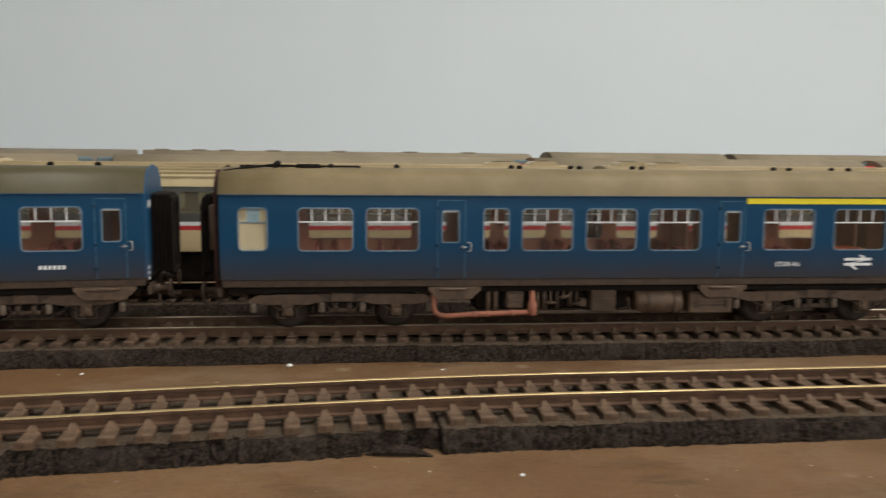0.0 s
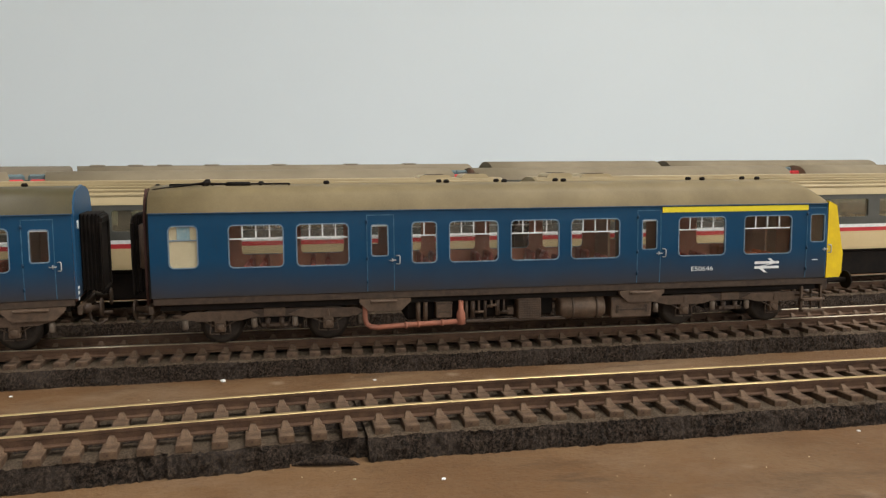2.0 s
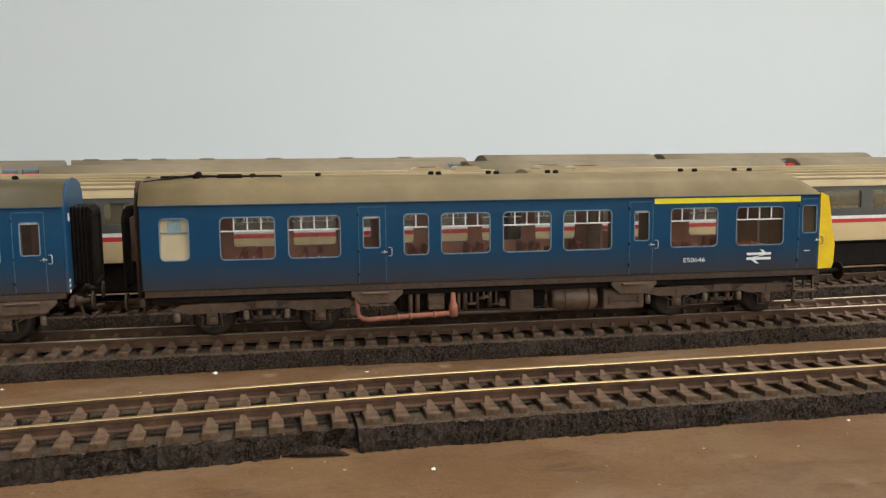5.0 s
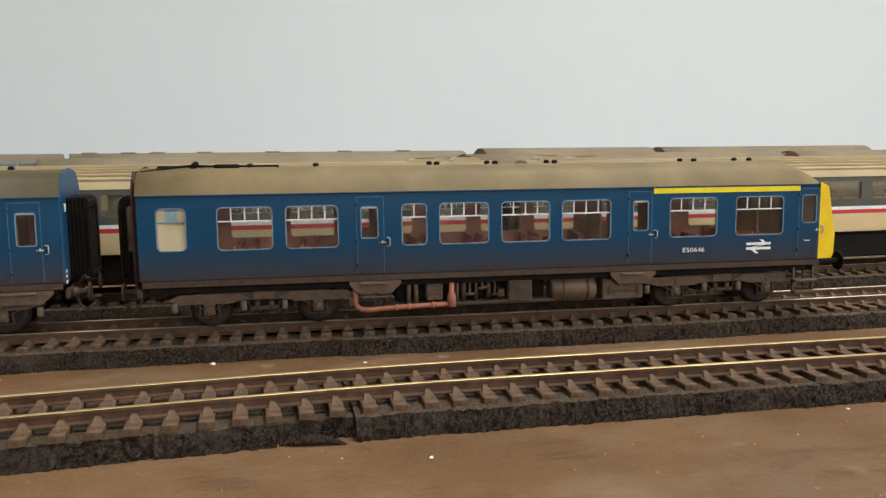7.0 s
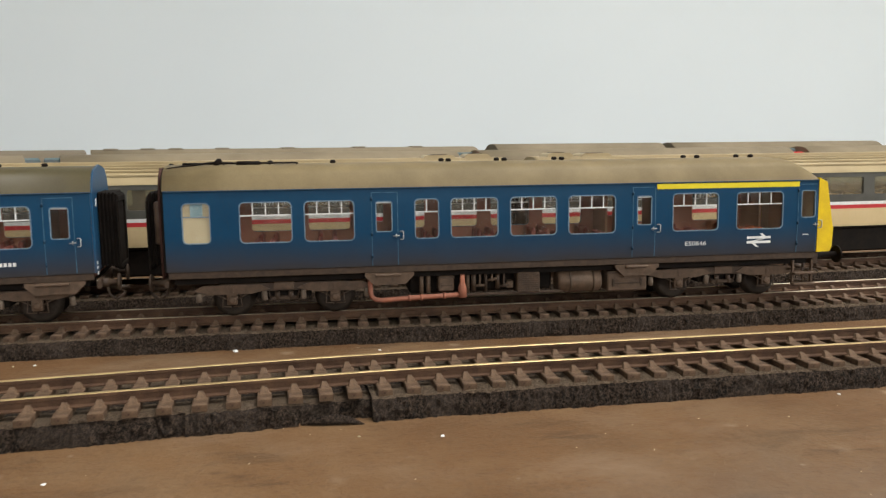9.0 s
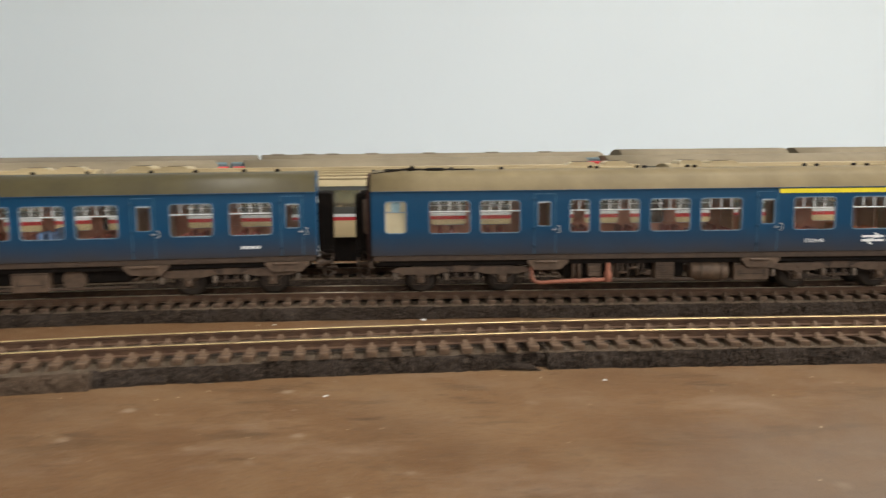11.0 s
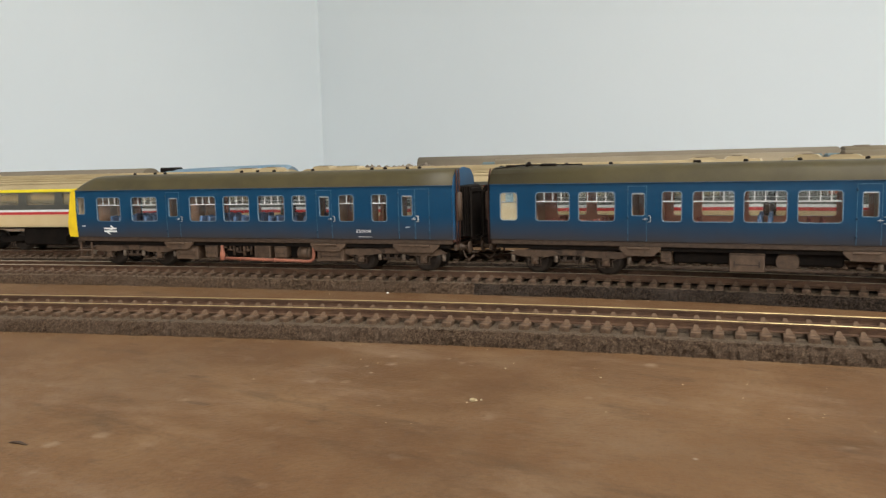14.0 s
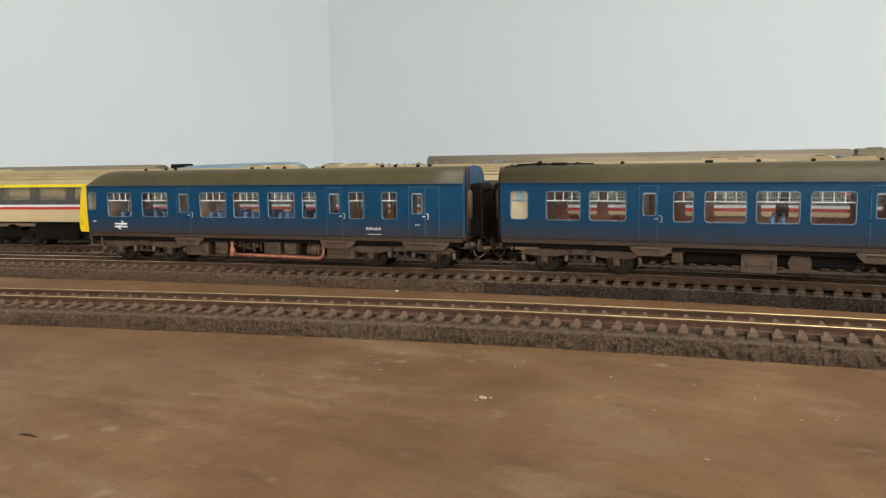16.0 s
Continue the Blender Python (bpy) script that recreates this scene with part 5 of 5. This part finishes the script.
CAR_C = dict(
    x0=-227.2, x1=-1.8, cab="L", roof=M_ROOF_OLIVE, dark_end="", pipes="R", grab=True,
    big=[(-212.3, -196.1), (-188.6, -171.6), (-150.4, -134.0), (-129.2, -113.5), (-108.2, -92.6)], small=[(-88.0, -80.0), (-61.5, -53.3), (-43.6, -35.5)], toilet=[],
    doorwin=[(-163.8, -158.1), (-72.4, -67.0), (-27.5, -22.1)], cabwin=[(-226.0, -220.8)], doors=[(-165.4, -157.0, 1), (-74.1, -65.7, 1), (-29.3, -21.0, 1), (-20.6, -13.4, -1)],
    steps=[(-169, -149), (-79.5, -58), (-34, -8)], stripe=[], text=[("E50604", -52.3, 27.9, 1.5, 7.9)], bars=[(-52.0, 25.7, 7.6, 0.18), (-223.5, 30.6, 2.3, 0.45), (-26.0, 30.6, 2.4, 0.4)], emblem=[(-208.4, -199.7, 26.2, 31.2)],
    vents=[(-196.5, 14), (-189, 22), (-176, 14), (-126, 14), (-121, 22), (-106, 14), (-85, 18), (-49, 14), (-45, 22), (-29.5, 14), (-26, 22)], roof_pipes=[],
    seats=[(-214, -168, M_SEATBLUE), (-154, -80, M_SEATBLUE)], walls=[-217, -166.5, -155.5, -78, -64.5, -47, -31], bogies=[-192.5, -35.5])

a = railcar("railcar", pose(0, 0, RAIL), "blue weathered railcar with yellow stripe and yellow cab end", CAR_A)
exhaust(a, 65.3, 96.8, 1)
for x in (82.8, 85.2):
    t = Shape()
    t.tube([(x, 3.2, 20.5), (x, 3.2, 13.6)], 0.75, 10)
    t.obj("vertical_pipe", M_BOX, a)
under_box(a, 88.6, 94.0, 14.8, 20.2)
engine(a, 79, 130)
clutter(a, 98, 115, 4)
grille(a, 116.2, 124.2, 13.4, 20.4)
tank(a, 131.0, 147.0, 16.4, 4.1)
under_box(a, 149.0, 163.5, 12.6, 19.8)

b = railcar("railcar", pose(-0.2496, -0.0238, RAIL, 0, 0, 7.22), "blue weathered centre railcar with plain blue ends", CAR_B)
under_box(b, 79.2, 83.6, 15.4, 20.2)
under_box(b, 107.8, 121.8, 12.2, 20.2)
d = Shape()
d.lathe(130.6, 16.6, [(5, 4.4), (5.5, 4.6), (8, 4.6)], 26)
d.obj("brake_cylinder", M_BOX, b, "round disc-shaped brake cylinder")
engine(b, 84, 152, 14.5)

c = railcar("railcar", pose(-0.2634, -0.0328, RAIL, 0, 0, 12.61), "blue weathered railcar with brake van doors and yellow cab end", CAR_C)
exhaust(c, -77.8, -132.6, -1)
under_box(c, -162.5, -148.5, 12.6, 19.8)
under_box(c, -143.5, -136, 13.8, 20.2)
engine(c, -134, -80)
clutter(c, -130, -115, 6)
grille(c, -113, -103.5, 13.8, 20.4)
under_box(c, -101, -94, 14.2, 20.2)
tank(c, -88, -80, 16.6, 3.6)
under_box(c, -76, -61, 12.8, 19.6)

# the beige coaches on the second track
IC_BANDS = [(33.3, 1), (35.1, 2), (36.6, 3)]
IC = dict(mats=[M_IC_BEIGE, M_RED, M_WHITE, M_IC_GREY], bands=IC_BANDS, roof=M_IC_ROOF, end=M_IC_GREY, top=59.5, ribs=(1.6, 3.4, 5.4, 7.6, 10.2, 13.0, 23.0), pods=((6, 18.5, 2.0), (22, 37, 1.6), (229, 244, 1.6), (247.5, 260, 2.0)))
IC_FIRST = dict(IC, cantrail=M_STRIPE)
for n in range(6):
    s, L = 0.0475 + 0.277 * n, 266.0
    coach(coach_pose(LINE_IC, along(LINE_IC, 0, s), L), L, "beige and dark grey coach with red stripe" + (" and yellow cantrail" if n < 2 else " and white line"), IC_FIRST if n < 2 else IC, "beige striped coaches")

# stored stock on the raised tracks
GREY = dict(mats=[M_TEAL, M_CREAM, M_IC_GREY], bands=[(36, 1), (40, 2)], roof=M_GREYROOF, end=M_TEAL, gangway=M_RED, gangway_size=(9, 55.0), hood=M_TEAL)
GREY_PLAIN = dict(GREY, hood=None, gangway=M_DARK, gangway_size=(5, 47.5))
GREY_FIRST = dict(GREY, cantrail=M_STRIPE)
DARK = dict(mats=[M_TEAL, M_CREAM, M_IC_GREY], bands=[(36, 1), (40, 2)], roof=M_DARKROOF, end=M_TEAL)


def place(line, s, length, width, lift):
    """The pose of a vehicle that begins s metres along a line."""
    return coach_pose(line, along(line, 0, s), length, width, lift)


for s, L, liv in ((0.42, 268.0, DARK), (0.975, 232.0, GREY), (1.230, 284.0, GREY_FIRST), (1.533, 318.0, GREY), (1.869, 170.0, GREY)):
    coach(place(LINE_BACK, s, L, 36, 0.0025), L, "dark grey roofed coach standing in store" if liv is DARK else "grey-roofed coach with dull blue-green ends", liv, "stored coaches", False)
open_wagon(place(LINE_BACK, 0.818, 147.0, 34, 0.0025), 147.0, 1.0)
diesel(place(LINE_BACK, 0.70, 112.0, 35, 0.0025), 112.0)
GREY_VENTS = dict(GREY_PLAIN, domes=(14.0, 41.0, 62.0, 98.0, 152.0, 214.0, 268.0))
GREY_TALL = dict(GREY_PLAIN, top=61.8)
for s, L, liv in ((0.905, 352.0, DARK), (1.262, 325.0, GREY_VENTS), (1.605, 186.0, GREY_TALL), (1.803, 268.0, GREY_TALL)):
    coach(place(LINE_FAR, s, L, 36, 0.006), L, "dark grey roofed coach standing in store" if liv is DARK else "grey-roofed coach with dull blue-green ends", liv, "stored coaches", False)

# crumbs and dust on the board
rng = random.Random(5)


def crumb(x, y, r, mat, label, name="crumb"):
    r *= 0.7
    s = Shape()
    vs = []
    for i in range(6):
        for j in range(8):
            th, ph = math.pi * i / 5, 2 * math.pi * j / 8
            k = 0.75 + 0.5 * rng.random()
            vs.append((r * k * math.sin(th) * math.cos(ph), r * k * math.sin(th) * math.sin(ph), r * 0.45 * k * math.cos(th) + r * 0.3))
    s.add(vs, [(i * 8 + j, i * 8 + (j + 1) % 8, (i + 1) * 8 + (j + 1) % 8, (i + 1) * 8 + j) for i in range(5) for j in range(8)])
    o = s.obj(name, mat, drop=0)
    o.matrix_world = pose(x, y, BOARD, 0, 0, rng.uniform(0, 360))
    return tagged(o, label, "debris", "crumbs on the board")


for x, y, r in ((0.0205, -0.0015, 1.30), (0.0674, -0.0089, 0.80), (0.0015, -0.0179, 0.50), (-0.0395, -0.0070, 0.70), (0.1264, 0.0056, 0.60), (0.2315, 0.0070, 0.80), (0.1836, -0.0770, 0.70), (0.0576, -0.0853, 0.55), (0.0764, -0.0885, 0.80), (-0.0567, 0.0034, 0.80), (-0.0458, -0.0072, 0.60), (-0.0391, -0.0070, 0.50), (-0.2979, -0.0427, 1.00), (-0.2108, -0.1198, 1.10), (-0.2368, -0.1259, 0.60), (-0.2220, -0.0009, 1.00), (-0.0574, 0.0024, 0.80), (-0.0442, 0.0028, 0.60), (-0.0054, -0.1005, 0.70), (-0.1535, -0.1390, 0.50), (-0.1833, -0.1420, 0.50)):
    crumb(x, y, r, M_WHITE if r > 0.65 else M_CREAM, "tiny off-white crumb lying on the brown board")
crumb(-0.1765, -0.1750, 1.5, M_IC_ROOF, "small tan lump of dried glue on the board", "glue_lump")
crumb(-0.1749, -0.1735, 0.6, M_CREAM, "small pale lump of dried glue on the board", "glue_lump")
crumb(-0.1487, 0.0027, 2.2, M_BOX, "dark torn scrap of foam beside the track", "foam_scrap")
flap = Shape()
flap.tube([(-7.5, 0.8, -0.6), (-4, 0.2, 0.1), (0.5, -0.4, 0.5), (4, -0.9, 0.2), (7.5, -1.6, -0.9)], [0.25, 0.9, 1.3, 0.95, 0.3], 9, 0, False)
flap = flap.obj("foam_flap", M_FOAM, drop=0)
flap.matrix_world = pose(0.0515, -0.0758, BOARD + 0.0008, 0, 0, 2)
tagged(flap, "torn strip of dark foam lying against the underlay", "debris", "crumbs on the board")
sp = Shape()
sp.tube([(-2.9, 0, 0.25), (-1.7, 0.2, 0.3), (0.2, 0.1, 0.35), (1.6, -0.3, 0.25), (2.8, -0.5, 0.2)], [0.1, 0.36, 0.42, 0.28, 0.1], 7)
sp = sp.obj("splinter", M_UNDER, drop=0)
sp.matrix_world = pose(-0.2577, -0.2527, BOARD, 0, 0, 18)
tagged(sp, "dark sliver of wood lying on the brown board", "debris", "crumbs on the board")
dust = Shape()
for k in range(260):
    x, y = rng.uniform(-420, 320), rng.triangular(-240, 10, -60)
    r = rng.choice((0.1, 0.13, 0.16, 0.22))
    a = rng.uniform(0, 6.28)
    z = BOARD * 1000 + 0.2
    dust.add([(x + r * math.cos(a + q * 1.57) * (1.6 if q % 2 else 0.8), y + r * math.sin(a + q * 1.57), z - 0.1) for q in range(4)] + [(x, y, z + r)], [(0, 1, 4), (1, 2, 4), (2, 3, 4), (3, 0, 4)])
tagged(dust.obj("dust_specks", M_CREAM_IN, drop=0), "pale dust specks scattered over the brown board", "dust", kind="stuff")
